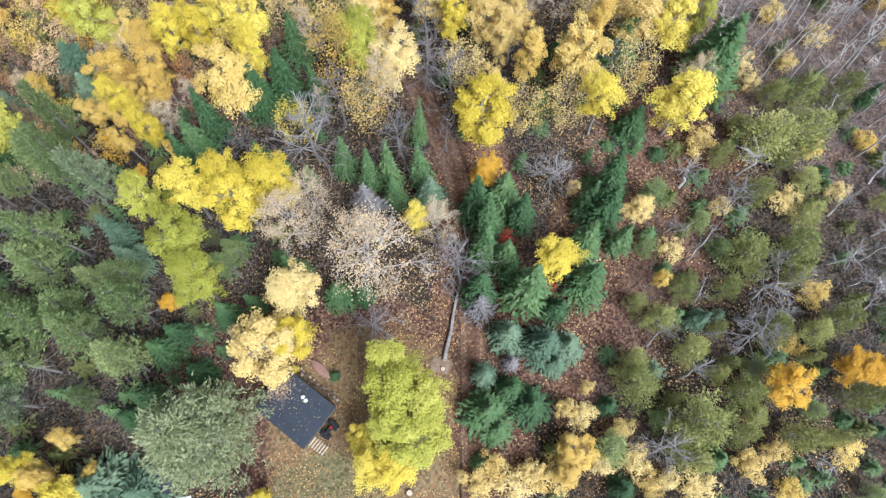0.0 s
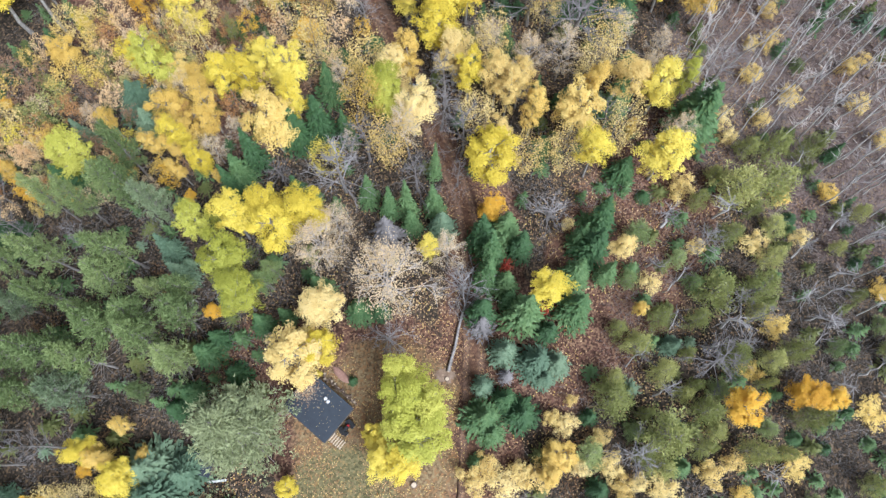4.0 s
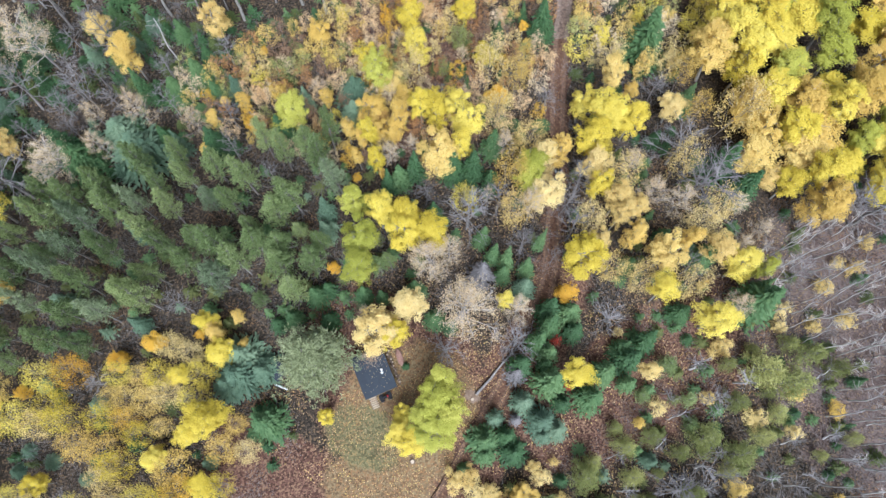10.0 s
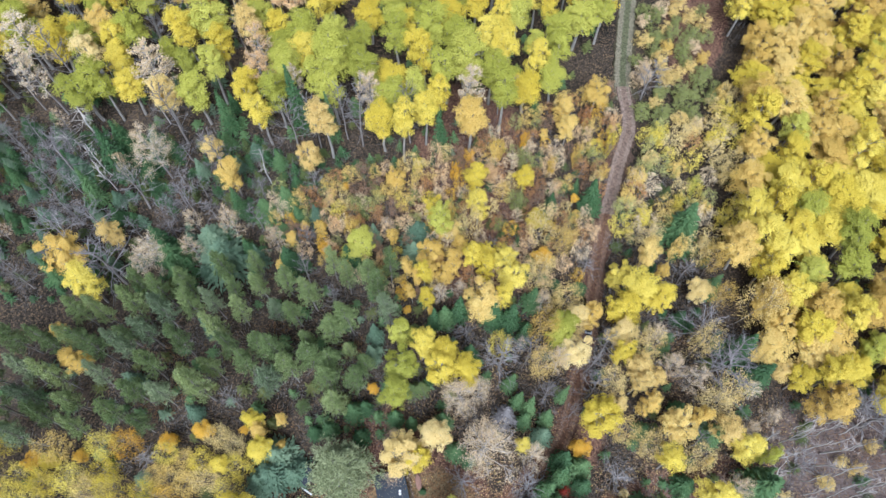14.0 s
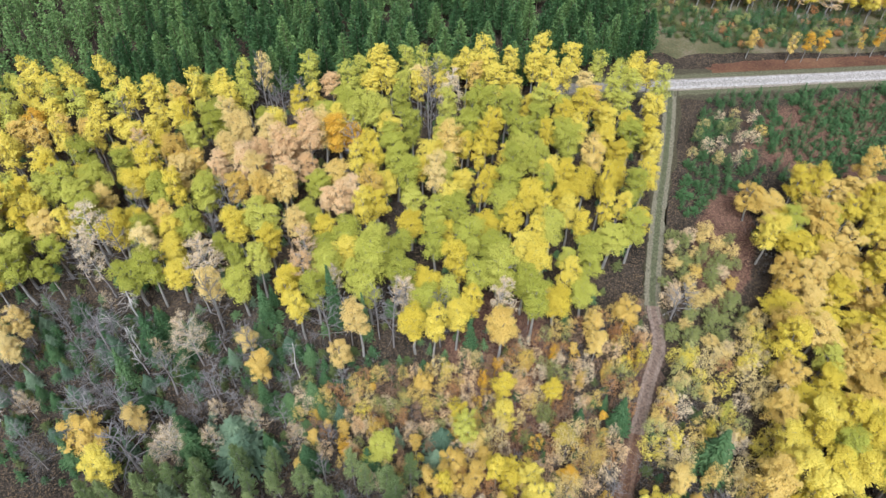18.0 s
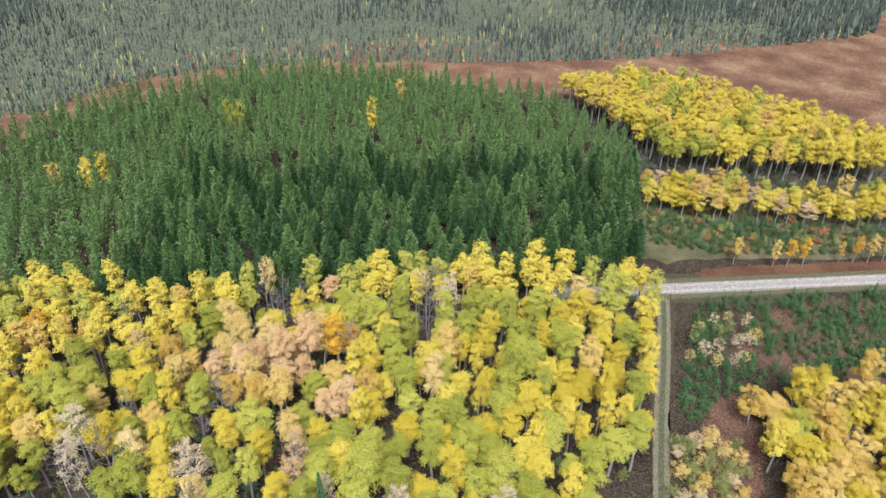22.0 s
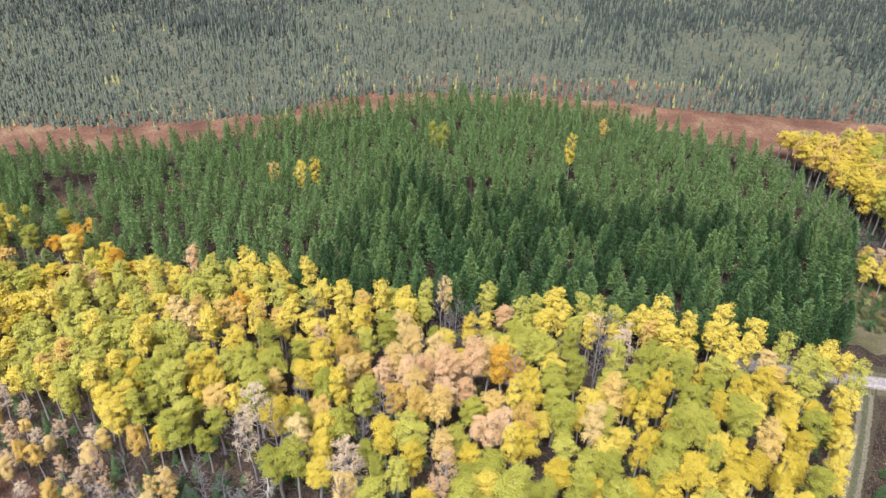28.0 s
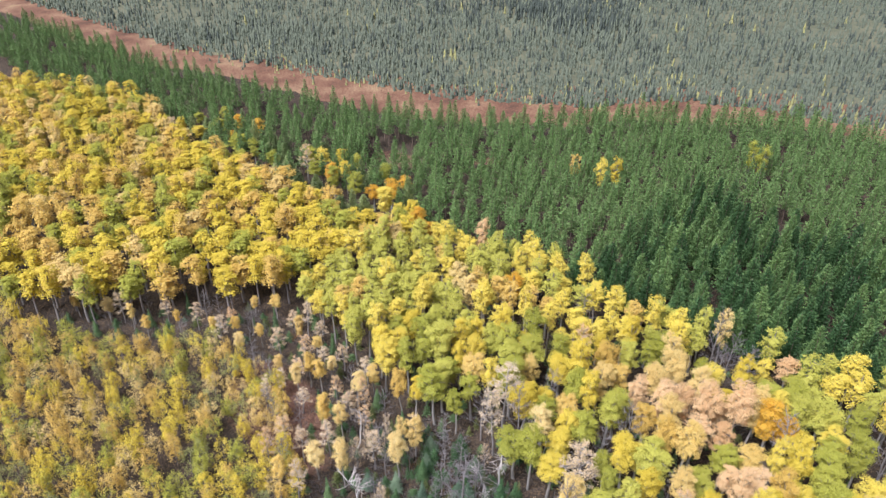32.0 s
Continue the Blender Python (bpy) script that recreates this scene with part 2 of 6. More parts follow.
# ovals of lighter leaf and turf ground over the shade-dark default
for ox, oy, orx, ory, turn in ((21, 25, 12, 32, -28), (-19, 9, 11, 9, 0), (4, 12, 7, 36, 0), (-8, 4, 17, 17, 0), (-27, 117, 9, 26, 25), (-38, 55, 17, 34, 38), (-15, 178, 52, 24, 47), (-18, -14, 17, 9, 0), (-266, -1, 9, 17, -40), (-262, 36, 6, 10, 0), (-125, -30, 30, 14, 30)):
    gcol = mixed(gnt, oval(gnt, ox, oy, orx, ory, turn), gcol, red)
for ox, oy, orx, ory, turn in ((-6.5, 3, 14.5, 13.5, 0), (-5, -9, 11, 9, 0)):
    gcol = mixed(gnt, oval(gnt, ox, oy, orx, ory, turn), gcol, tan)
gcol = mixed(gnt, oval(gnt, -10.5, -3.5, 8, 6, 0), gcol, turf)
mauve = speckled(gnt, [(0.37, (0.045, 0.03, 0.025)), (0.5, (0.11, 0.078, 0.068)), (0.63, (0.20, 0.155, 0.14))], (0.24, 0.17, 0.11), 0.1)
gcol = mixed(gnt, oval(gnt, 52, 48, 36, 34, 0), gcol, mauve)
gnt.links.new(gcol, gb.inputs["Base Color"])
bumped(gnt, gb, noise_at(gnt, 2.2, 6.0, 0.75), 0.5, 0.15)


def strip_material(name, edge, rut, middle, speck, share):
    """A worn track: bare ruts, strewn middle, edges that fade into the forest floor."""
    m, nt, b = material(name, 0.95)
    uv = nt.nodes.new("ShaderNodeUVMap")
    sep = nt.nodes.new("ShaderNodeSeparateXYZ")
    nt.links.new(uv.outputs[0], sep.inputs[0])
    f = summed(nt, [(sep.outputs["X"], 1.0), (noise_at(nt, 0.7, 5.0, 0.7), 0.5)])
    base = ramp(nt, f, [(0.25, middle), (0.45, middle), (0.6, rut), (0.9, rut), (1.0, edge)])
    fine = ramp(nt, noise_at(nt, 2.2, 6.0, 0.8), [(0.36, (0.45, 0.45, 0.45)), (0.64, (1.45, 1.45, 1.45))])
    c = mixed(nt, 1.0, base, fine, "MULTIPLY")
    v = nt.nodes.new("ShaderNodeTexVoronoi")
    v.inputs["Scale"].default_value = 6.0
    nt.links.new(nt.nodes.new("ShaderNodeNewGeometry").outputs["Position"], v.inputs["Vector"])
    c = mixed(nt, ramp(nt, v.outputs["Color"], [(0.96 - share, (0, 0, 0)), (1 - share, (1, 1, 1))]), c, speck)
    nt.links.new(c, b.inputs["Base Color"])
    bumped(nt, b, noise_at(nt, 3.0, 6.0, 0.75), 0.5, 0.1)
    return m


TRACK = strip_material("leafy_track", (0.09, 0.05, 0.035), (0.16, 0.10, 0.07), (0.12, 0.065, 0.042), (0.25, 0.15, 0.085), 0.2)
DIRT = strip_material("pink_dirt", (0.09, 0.06, 0.045), (0.235, 0.175, 0.14), (0.19, 0.135, 0.105), (0.2, 0.14, 0.1), 0.08)
GRASSY = strip_material("grassy_track", (0.07, 0.06, 0.035), (0.20, 0.18, 0.125), (0.105, 0.11, 0.06), (0.15, 0.12, 0.07), 0.08)
ROADBED = strip_material("pale_gravel_bed", (0.26, 0.22, 0.18), (0.40, 0.37, 0.345), (0.34, 0.31, 0.285), (0.33, 0.3, 0.27), 0.08)
SIDES = strip_material("verge_grass", (0.075, 0.065, 0.04), (0.125, 0.12, 0.07), (0.15, 0.13, 0.085), (0.17, 0.14, 0.08), 0.08)

# ---- helpers for building ----
rng = np.random.default_rng(7)


def np_mesh(name, parts, materials):
    """One mesh from (vertices, faces, material index) pieces."""
    V, starts, loops, mi, off, at = [], [], [], [], 0, 0
    for v, f, k in parts:
        V.append(np.asarray(v, float).reshape(-1, 3))
        f = np.asarray(f, int)
        loops.append((f + off).ravel())
        starts.append(at + np.arange(len(f)) * f.shape[1])
        mi.append(np.full(len(f), k))
        at += f.size
        off += len(V[-1])
    V, loops, starts, mi = np.concatenate(V), np.concatenate(loops), np.concatenate(starts), np.concatenate(mi)
    me = bpy.data.meshes.new(name)
    me.vertices.add(len(V))
    me.vertices.foreach_set("co", V.ravel())
    me.loops.add(len(loops))
    me.loops.foreach_set("vertex_index", loops.astype(np.int32))
    me.polygons.add(len(starts))
    me.polygons.foreach_set("loop_start", starts.astype(np.int32))
    for m in materials:
        me.materials.append(m)
    me.polygons.foreach_set("material_index", mi.astype(np.int32))
    me.update(calc_edges=True)
    return me


def unit(v):
    return v / np.maximum(np.linalg.norm(v, axis=-1, keepdims=True), 1e-9)


def blades(P, D, S, ln, wd):
    """Leaf-shaped faces at P along D, with their width along S."""
    ln, wd = np.reshape(ln, (-1, 1)), np.reshape(wd, (-1, 1))
    V = np.stack([P - D * ln, P + S * wd - D * ln * 0.1, P + D * ln, P - S * wd - D * ln * 0.1], 1).reshape(-1, 3)
    return V, np.arange(len(V)).reshape(-1, 4)


def random_blades(P, ln, wd, r, up=0.0):
    """Leaves turned at random; up leans their faces towards the sky."""
    n = len(P)
    N = unit(r.normal(size=(n, 3)) + np.array([0, 0, up]))
    D = unit(np.cross(N, r.normal(size=(n, 3))))
    S = np.cross(N, D)
    k = r.uniform(0.6, 1.3, n)
    return blades(P, D, S, ln * k, wd * k)


def leaf_tris(P, N, s, r, slim=0.8):
    """Small three-cornered leaves at P whose faces look along N."""
    D = unit(np.cross(N, r.normal(size=P.shape)))
    S = np.cross(N, D)
    k = np.reshape(s * r.uniform(0.6, 1.35, len(P)), (-1, 1))
    V = np.stack([P + D * k, P - D * k * 0.5 + S * k * slim, P - D * k * 0.5 - S * k * slim], 1).reshape(-1, 3)
    return V, np.arange(len(V)).reshape(-1, 3)


def needle_tris(P, D, ln, wd, r):
    """Sprays of needles: slender triangles that point along D."""
    S = unit(np.cross(D, r.normal(size=P.shape) + np.array([0, 0, 1.2])))
    k = np.reshape(r.uniform(0.65, 1.3, len(P)), (-1, 1))
    V = np.stack([P - D * ln * k * 0.4 + S * wd * k, P + D * ln * k, P - D * ln * k * 0.4 - S * wd * k], 1).reshape(-1, 3)
    return V, np.arange(len(V)).reshape(-1, 3)


def limb(a, b, ra, rb, sides=4):
    """A tapered stick from a to b."""
    a, b = np.asarray(a, float), np.asarray(b, float)
    d = unit(b - a)
    u = unit(np.cross(d, [0.3, 0.5, 0.81] if abs(d[2]) < 0.9 else [1.0, 0.2, 0]))
    w = np.cross(d, u)
    ang = np.arange(sides) * 2 * math.pi / sides
    ring = np.cos(ang)[:, None] * u + np.sin(ang)[:, None] * w
    V = np.concatenate([a + ring * ra, b + ring * rb])
    F = [(i, (i + 1) % sides, sides + (i + 1) % sides, sides + i) for i in range(sides)]
    return V, F


def trunk_line(h, bend, r, n=5):
    z = np.linspace(0, h, n + 1)
    x = np.cumsum(np.r_[0, r.normal(0, bend, n)])
    y = np.cumsum(np.r_[0, r.normal(0, bend, n)])
    return np.stack([x - x[0], y - y[0], z], 1)


def trunk_parts(line, r0, r1, sides=6):
    out = []
    n = len(line) - 1
    for i in range(n):
        v, f = limb(line[i], line[i + 1] + (line[i + 1] - line[i]) * 0.02, r0 + (r1 - r0) * i / n, r0 + (r1 - r0) * (i + 1) / n, sides)
        out.append((v, f, 0))
    return out


def along(line, z):
    return np.array([np.interp(z, line[:, 2], line[:, 0]), np.interp(z, line[:, 2], line[:, 1]), z])


def aspen_mesh(seed, h, rad, base, lobes, leaves, leaf, spread=0.51, fat=0.46, tuft=0.46):
    """A broad-leaved tree: trunk with limbs, and a crown of leaf clumps with gaps."""
    r = np.random.default_rng(seed)
    line = trunk_line(h * 0.93, 0.12, r)
    wood = trunk_parts(line, 0.016 * h, 0.004 * h)
    pts, hubs = [], []
    for i in range(lobes):
        f = (i + 0.5) / lobes
        z = h * (base + (0.95 - base) * f)
        env = rad * math.sqrt(max(0.06, 1 - (abs(f - 0.45) / 0.6) ** 2.2)) * spread * r.uniform(0.7, 1.2)
        a = i * 2.4 + r.uniform(-0.5, 0.5)
        root = along(line, max(z - h * 0.12, h * 0.2))
        c = along(line, z) + np.array([math.cos(a) * env, math.sin(a) * env, r.normal(0, 0.02 * h)])
        v, fc = limb(root, c, 0.0055 * h, 0.0018 * h, 3)
        wood.append((v, fc, 0))
        for _ in range(3):
            e = c + r.normal(size=3) * rad * 0.22
            v, fc = limb(root + (c - root) * 0.6, e, 0.003 * h, 0.001 * h, 3)
            wood.append((v, fc, 0))
        s = rad * fat * r.uniform(0.78, 1.2)
        n = int(leaves * (s / rad / fat) ** 2 / lobes)
        # tufts of leaves at the twig ends, with gaps between them
        k = max(8, int(11 * (s / rad / fat) ** 1.5))
        cc = unit(r.normal(size=(k, 3)) + [0, 0, 0.5]) * (r.uniform(0.3, 1.0, (k, 1)) ** 0.7 * s) * [1, 1, 0.8] + c
        own = r.integers(0, k, n)
        q = cc[own] + unit(r.normal(size=(n, 3)) + [0, 0, 0.35]) * (r.random((n, 1)) ** 0.5 * s * tuft) * [1, 1, 0.85]
        pts.append(q)
        hubs.append(cc[own] * 0.6 + c * 0.4)
    P = np.concatenate(pts)
    heart = np.array([line[-1, 0] * 0.5, line[-1, 1] * 0.5, h * (base + 0.3 * (1 - base))])
    N = unit(unit((P - heart) * [1, 1, rad / (0.5 * h * (1 - base))]) * 0.6 + unit(P - np.concatenate(hubs)) * 0.32 + [0, 0, 0.7] + r.normal(size=P.shape) * 0.4)
    v, f = leaf_tris(P, N, leaf, r)
    return np_mesh("trunk", wood, [PALE_BARK]), np_mesh("crown", [(v, f, 0)], [LEAF["yellow"]])


def bare_mesh(seed, h, rad, leaves=0, leaf=0.12, clear=0.28):
    """A tree that has shed most of its leaves: trunk, limbs, fine twigs, a few leaves."""
    r = np.random.default_rng(seed)
    line = trunk_line(h * 0.95, 0.1, r)
    wood = trunk_parts(line, 0.014 * h, 0.003 * h, 5)
    twigs, ends = [], []
    for i in range(20):
        f = i / 19
        z = h * (clear + (0.97 - clear) * f)
        a = i * 2.4 + r.uniform(-0.4, 0.4)
        ln = rad * (1.1 - 0.62 * f) * r.uniform(0.75, 1.15)
        o = along(line, min(z, h * 0.94))
        d = unit(np.array([math.cos(a), math.sin(a), 0.55 + 0.5 * f]))
        tip = o + d * ln
        twigs.append(limb(o, tip, 0.0045 * h, 0.0016 * h, 3))
        for j in range(5):
            p = o + (tip - o) * r.uniform(0.3, 0.95)
            d2 = unit(d + r.normal(size=3) * 0.55)
            e = p + d2 * ln * r.uniform(0.25, 0.5)
            twigs.append(limb(p, e, 0.0022 * h, 0.0008 * h, 3))
            for _ in range(4):
                p3 = p + (e - p) * r.uniform(0.2, 1)
                e3 = p3 + unit(d2 + r.normal(size=3) * 0.7) * ln * r.uniform(0.12, 0.3)
                twigs.append(limb(p3, e3, 0.0014 * h, 0.0006 * h, 3))
                ends.append(e3)
    crown = [(v, f, 0) for v, f in twigs]
    if leaves:
        E = np.array(ends)
        q = E[r.integers(0, len(E), leaves)] + r.normal(size=(leaves, 3)) * rad * 0.07
        v, f = random_blades(q, leaf, leaf * 0.7, r, 0.6)
        crown.append((v, f, 1))
    return np_mesh("trunk", wood, [GREY_BARK]), np_mesh("crown", crown, [LEAF["palewood"] if leaves else LEAF["grey"], LEAF["pale"]])


def pole_mesh(seed, h, rad):
    """A thin leafless birch with a few upright twigs."""
    r = np.random.default_rng(seed)
    line = trunk_line(h, 0.16, r)
    wood = trunk_parts(line, 0.0075 * h, 0.0025 * h, 4)
    twigs = []
    for i in range(16):
        o = along(line, h * r.uniform(0.45, 0.98))
        a = r.uniform(0, 6.28)
        e = o + np.array([math.cos(a), math.sin(a), r.uniform(0.5, 1.3)]) * rad * r.uniform(0.3, 0.8)
        twigs.append((*limb(o, e, 0.0022 * h, 0.001 * h, 3), 0))
        for _ in range(2):
            p = o + (e - o) * r.uniform(0.3, 0.9)
            twigs.append((*limb(p, p + unit(e - o + r.normal(size=3) * rad * 0.4) * rad * 0.4, 0.0014 * h, 0.0007 * h, 3), 0))
    return np_mesh("trunk", wood, [WHITE_BARK]), np_mesh("crown", twigs, [LEAF["grey"]])


def conifer_mesh(seed, h, rad, base, tiers, arms, tufts, tuft, droop, power, bark_m, lift=0.0, dead=0, slim=0.42):
    """A conifer: trunk, whorls of boughs with needle sprays; dead bare boughs lower down."""
    r = np.random.default_rng(seed)
    line = trunk_line(h, 0.05, r)
    wood = trunk_parts(line, 0.017 * h, 0.002 * h)
    for i in range(dead):
        z = h * r.uniform(0.5 * base, base + 0.12)
        a = r.uniform(0, 6.28)
        o = along(line, z)
        wood.append((*limb(o, o + np.array([math.cos(a), math.sin(a), r.uniform(-0.25, 0.2)]) * rad * r.uniform(0.5, 0.95), 0.0035 * h, 0.001 * h, 3), 0))
    Ps, Ds, Ss, Ls, Ws = [], [], [], [], []
    for i in range(tiers):
        f = i / (tiers - 1)
        z = h * (base + (0.97 - base) * f)
        reach = rad * max(0.06, (1 - f) ** power)
        m = max(3, round(arms * (0.45 + 0.55 * (1 - f))))
        for j in range(m):
            a = 2 * math.pi * (j + 0.5 * (i % 2)) / m + r.uniform(-0.3, 0.3)
            ln = reach * r.uniform(0.72, 1.15)
            o = along(line, z + r.normal(0, 0.008 * h))
            out = np.array([math.cos(a), math.sin(a), 0])
            side = np.array([-math.sin(a), math.cos(a), 0])
            n = max(2, int(tufts * (0.35 + 0.65 * ln / rad)))
            t = (np.arange(n) + r.uniform(0.2, 0.9, n)) / n
            off = r.normal(0, 0.20, n) * ln * (0.35 + 0.5 * np.sin(t * math.pi))
            P = o + out * (t * ln)[:, None] + side * off[:, None]
            P[:, 2] += lift * ln * t ** 2 - droop * ln * t + r.normal(0, 0.035 * rad, n)
            D = unit(out + side * (np.sign(off) * 0.55)[:, None] + np.array([0, 0, lift * 1.3 - droop]) + r.normal(0, 0.22, (n, 3)))
            S = unit(np.cross(D, [0, 0, 1.0]) + r.normal(0, 0.35, (n, 3)))
            k = r.uniform(0.7, 1.25, n)
            Ps.append(P), Ds.append(D), Ss.append(S), Ls.append(tuft * k), Ws.append(tuft * slim * k)
    top = along(line, h * 0.97)
    Ps.append(top + np.zeros((3, 3))), Ds.append(np.array([[0, 0, 1.0], [0.3, 0, 1], [-0.2, 0.3, 1]])), Ss.append(np.array([[1.0, 0, 0], [0, 1, 0], [0.7, 0.7, 0]]))
    Ls.append(np.full(3, tuft)), Ws.append(np.full(3, tuft * 0.3))
    v, fc = blades(np.concatenate(Ps), np.concatenate(Ds), np.concatenate(Ss), np.concatenate(Ls), np.concatenate(Ws))
    return np_mesh("trunk", wood, [bark_m]), np_mesh("crown", [(v, fc, 0)], [LEAF["fir"]])


def pine_mesh(seed, h, rad, base, boughs, tufts, needles, ln, wd, lift=0.35, power=0.6, dead=14, puff=0.13, wander=0.15):
    """A pine or cedar: spiralling boughs that carry tufts of needles; dead grey boughs lower down."""
    r = np.random.default_rng(seed)
    line = trunk_line(h, wander, r)
    wood = trunk_parts(line, 0.014 * h, 0.003 * h)
    C, A = [], []
    for i in range(boughs):
        f = (i + 0.5) / boughs
        z = h * (base + (0.96 - base) * f)
        a = i * 2.4 + r.uniform(-0.6, 0.6)
        reach = rad * max(0.1, (1.02 - f) ** power) * r.uniform(0.6, 1.15)
        root = along(line, z)
        out = np.array([math.cos(a), math.sin(a), 0])
        side = np.array([-math.sin(a), math.cos(a), 0])
        tip = root + out * reach + np.array([0, 0, lift * reach])
        wood.append((*limb(root, root + (tip - root) * 0.85, 0.004 * h, 0.0012 * h, 3), 0))
        n = max(2, round(tufts * (0.3 + 0.7 * reach / rad)))
        t = 0.3 + 0.72 * (np.arange(n) + r.uniform(0.2, 0.9, n)) / n
        C.append(root + (tip - root) * t[:, None] + side * (r.normal(0, 0.2, n) * reach * t)[:, None] + np.array([0, 0, 1.0]) * r.normal(0, 0.04 * rad, (n, 1)))
        A.append(np.repeat((out * 0.6 + np.array([0, 0, 0.75]))[None], n, 0))
    C.append(along(line, h * 0.97)[None] + [[0, 0, 0.1]]), A.append(np.array([[0, 0, 1.0]]))
    C, A = np.repeat(np.concatenate(C), needles, 0), np.repeat(np.concatenate(A), needles, 0)
    D = unit(A + r.normal(0, 0.6, C.shape))
    v, f = needle_tris(C + D * puff * rad * r.random((len(C), 1)) + r.normal(0, puff * rad * 0.45, C.shape), D, ln, wd, r)
    for i in range(dead):
        z = h * r.uniform(0.3 * base, base + 0.15)
        a = r.uniform(0, 6.28)
        o = along(line, z)
        e = o + np.array([math.cos(a), math.sin(a), r.uniform(-0.15, 0.25)]) * rad * r.uniform(0.5, 1.0)
        wood.append((*limb(o, e, 0.003 * h, 0.001 * h, 3), 0))
        for _ in range(2):
            p = o + (e - o) * r.uniform(0.4, 0.9)
            wood.append((*limb(p, p + unit(e - o + r.normal(size=3) * rad * 0.4) * rad * 0.3, 0.0015 * h, 0.0008 * h, 3), 0))
    return np_mesh("trunk", wood, [GREY_BARK]), np_mesh("crown", [(v, f, 0)], [LEAF["pine"]])


def twig_mesh(seed, h, rad, n):
    """A leafless shrub: a fan of thin stems and twigs."""
    r = np.random.default_rng(seed)
    a, k = r.uniform(0, 6.28, n), np.sqrt(r.random(n))
    foot = np.stack([np.cos(a) * k * rad, np.sin(a) * k * rad, np.zeros(n)], 1)
    D = unit(np.array([0, 0, 1.0]) + r.normal(0, 0.45, (n, 3)))
    ln = h * r.uniform(0.2, 0.5, n)
    P = foot + D * (ln + h * 0.5 * r.random(n) * (r.random(n) < 0.6))[:, None]
    S = unit(np.cross(D, r.normal(size=(n, 3))))
    v, f = blades(P, D, S, ln, np.full(n, 0.011))
    stems = [(*limb((0, 0, 0), (0.3 * rad * math.cos(b), 0.3 * rad * math.sin(b), h * 0.6), 0.03, 0.01, 3), 0) for b in (0, 2.1, 4.2)]
    return np_mesh("trunk", stems, [GREY_BARK]), np_mesh("crown", [(v, f, 0)], [LEAF["grey"]])


def thin_mesh(seed, h, rad, twigs, leaves, leaf):
    """A thin young tree or tall shrub: several stems, fine twigs, loosely hung leaves."""
    r = np.random.default_rng(seed)
    wood = []
    for b in r.uniform(0, 6.28, 3):
        wood.append((*limb((0, 0, 0), (0.35 * rad * math.cos(b), 0.35 * rad * math.sin(b), h * r.uniform(0.75, 0.95)), 0.035, 0.01, 3), 0))
    a, k, z = r.uniform(0, 6.28, twigs), np.sqrt(r.random(twigs)), r.uniform(0.3, 0.95, twigs)
    env = np.sin(np.clip(z, 0.2, 1.0) ** 1.2 * math.pi * 0.92) ** 0.6
    P = np.stack([np.cos(a) * k * rad * env * 0.7, np.sin(a) * k * rad * env * 0.7, z * h], 1)
    D = unit(np.stack([np.cos(a), np.sin(a), np.full(twigs, 1.0)], 1) + r.normal(0, 0.3, (twigs, 3)))
    wood.append((*blades(P, D, unit(np.cross(D, r.normal(size=P.shape))), rad * r.uniform(0.2, 0.45, twigs), np.full(twigs, 0.013)), 0))
    tips = P + D * rad * 0.3
    Q = tips[r.integers(0, twigs, leaves)] + r.normal(size=(leaves, 3)) * rad * 0.13
    return np_mesh("trunk", wood, [GREY_BARK]), np_mesh("crown", [(*leaf_tris(Q, unit(r.normal(size=Q.shape) + [0, 0, 0.9]), leaf, r), 0)], [LEAF["gold"]])


def planted_pine_mesh(seed, h, rad, base, tiers, arms, per, size):
    """A planted pine: a pointed crown in whorls of upswept boughs, each a brush of needles."""
    r = np.random.default_rng(seed)
    line = trunk_line(h, 0.06, r)
    wood = trunk_parts(line, 0.011 * h, 0.002 * h, 5)
    Ps, Ds = [], []
    for i in range(tiers):
        f = i / (tiers - 1)
        z = h * (base + (0.96 - base) * f)
        reach = rad * (1.0 - 0.95 * f) ** 0.72 * r.uniform(0.85, 1.1)
        m = max(4, round(arms * (1.0 - 0.5 * f)))
        for j in range(m):
            a = 2 * math.pi * (j + 0.5 * (i % 2)) / m + r.uniform(-0.3, 0.3)
            out = np.array([math.cos(a), math.sin(a), 0])
            ln = reach * r.uniform(0.75, 1.12)
            o = along(line, z)
            n = max(3, round(per * (0.35 + 0.65 * ln / rad)))
            t = r.uniform(0.2, 1.05, n)
            P = o + out * (t * ln)[:, None] + np.array([0, 0, 1.0]) * (0.42 * ln * t ** 1.6)[:, None] + r.normal(size=(n, 3)) * (0.06 + 0.10 * ln) * [1, 1, 0.55]
            Ps.append(P), Ds.append(unit(out * 0.75 + np.array([0, 0, 0.6]) + r.normal(0, 0.33, (n, 3))))
    top = along(line, h * 0.96)
    Ps.append(np.repeat(top[None], 6, 0)), Ds.append(unit(np.array([0, 0, 1.0]) + r.normal(0, 0.3, (6, 3))))
    v, f = needle_tris(np.concatenate(Ps), np.concatenate(Ds), size, size * 0.48, r)
    return np_mesh("trunk", wood, [BROWN_BARK]), np_mesh("crown", [(v, f, 0)], [LEAF["redpine"]])


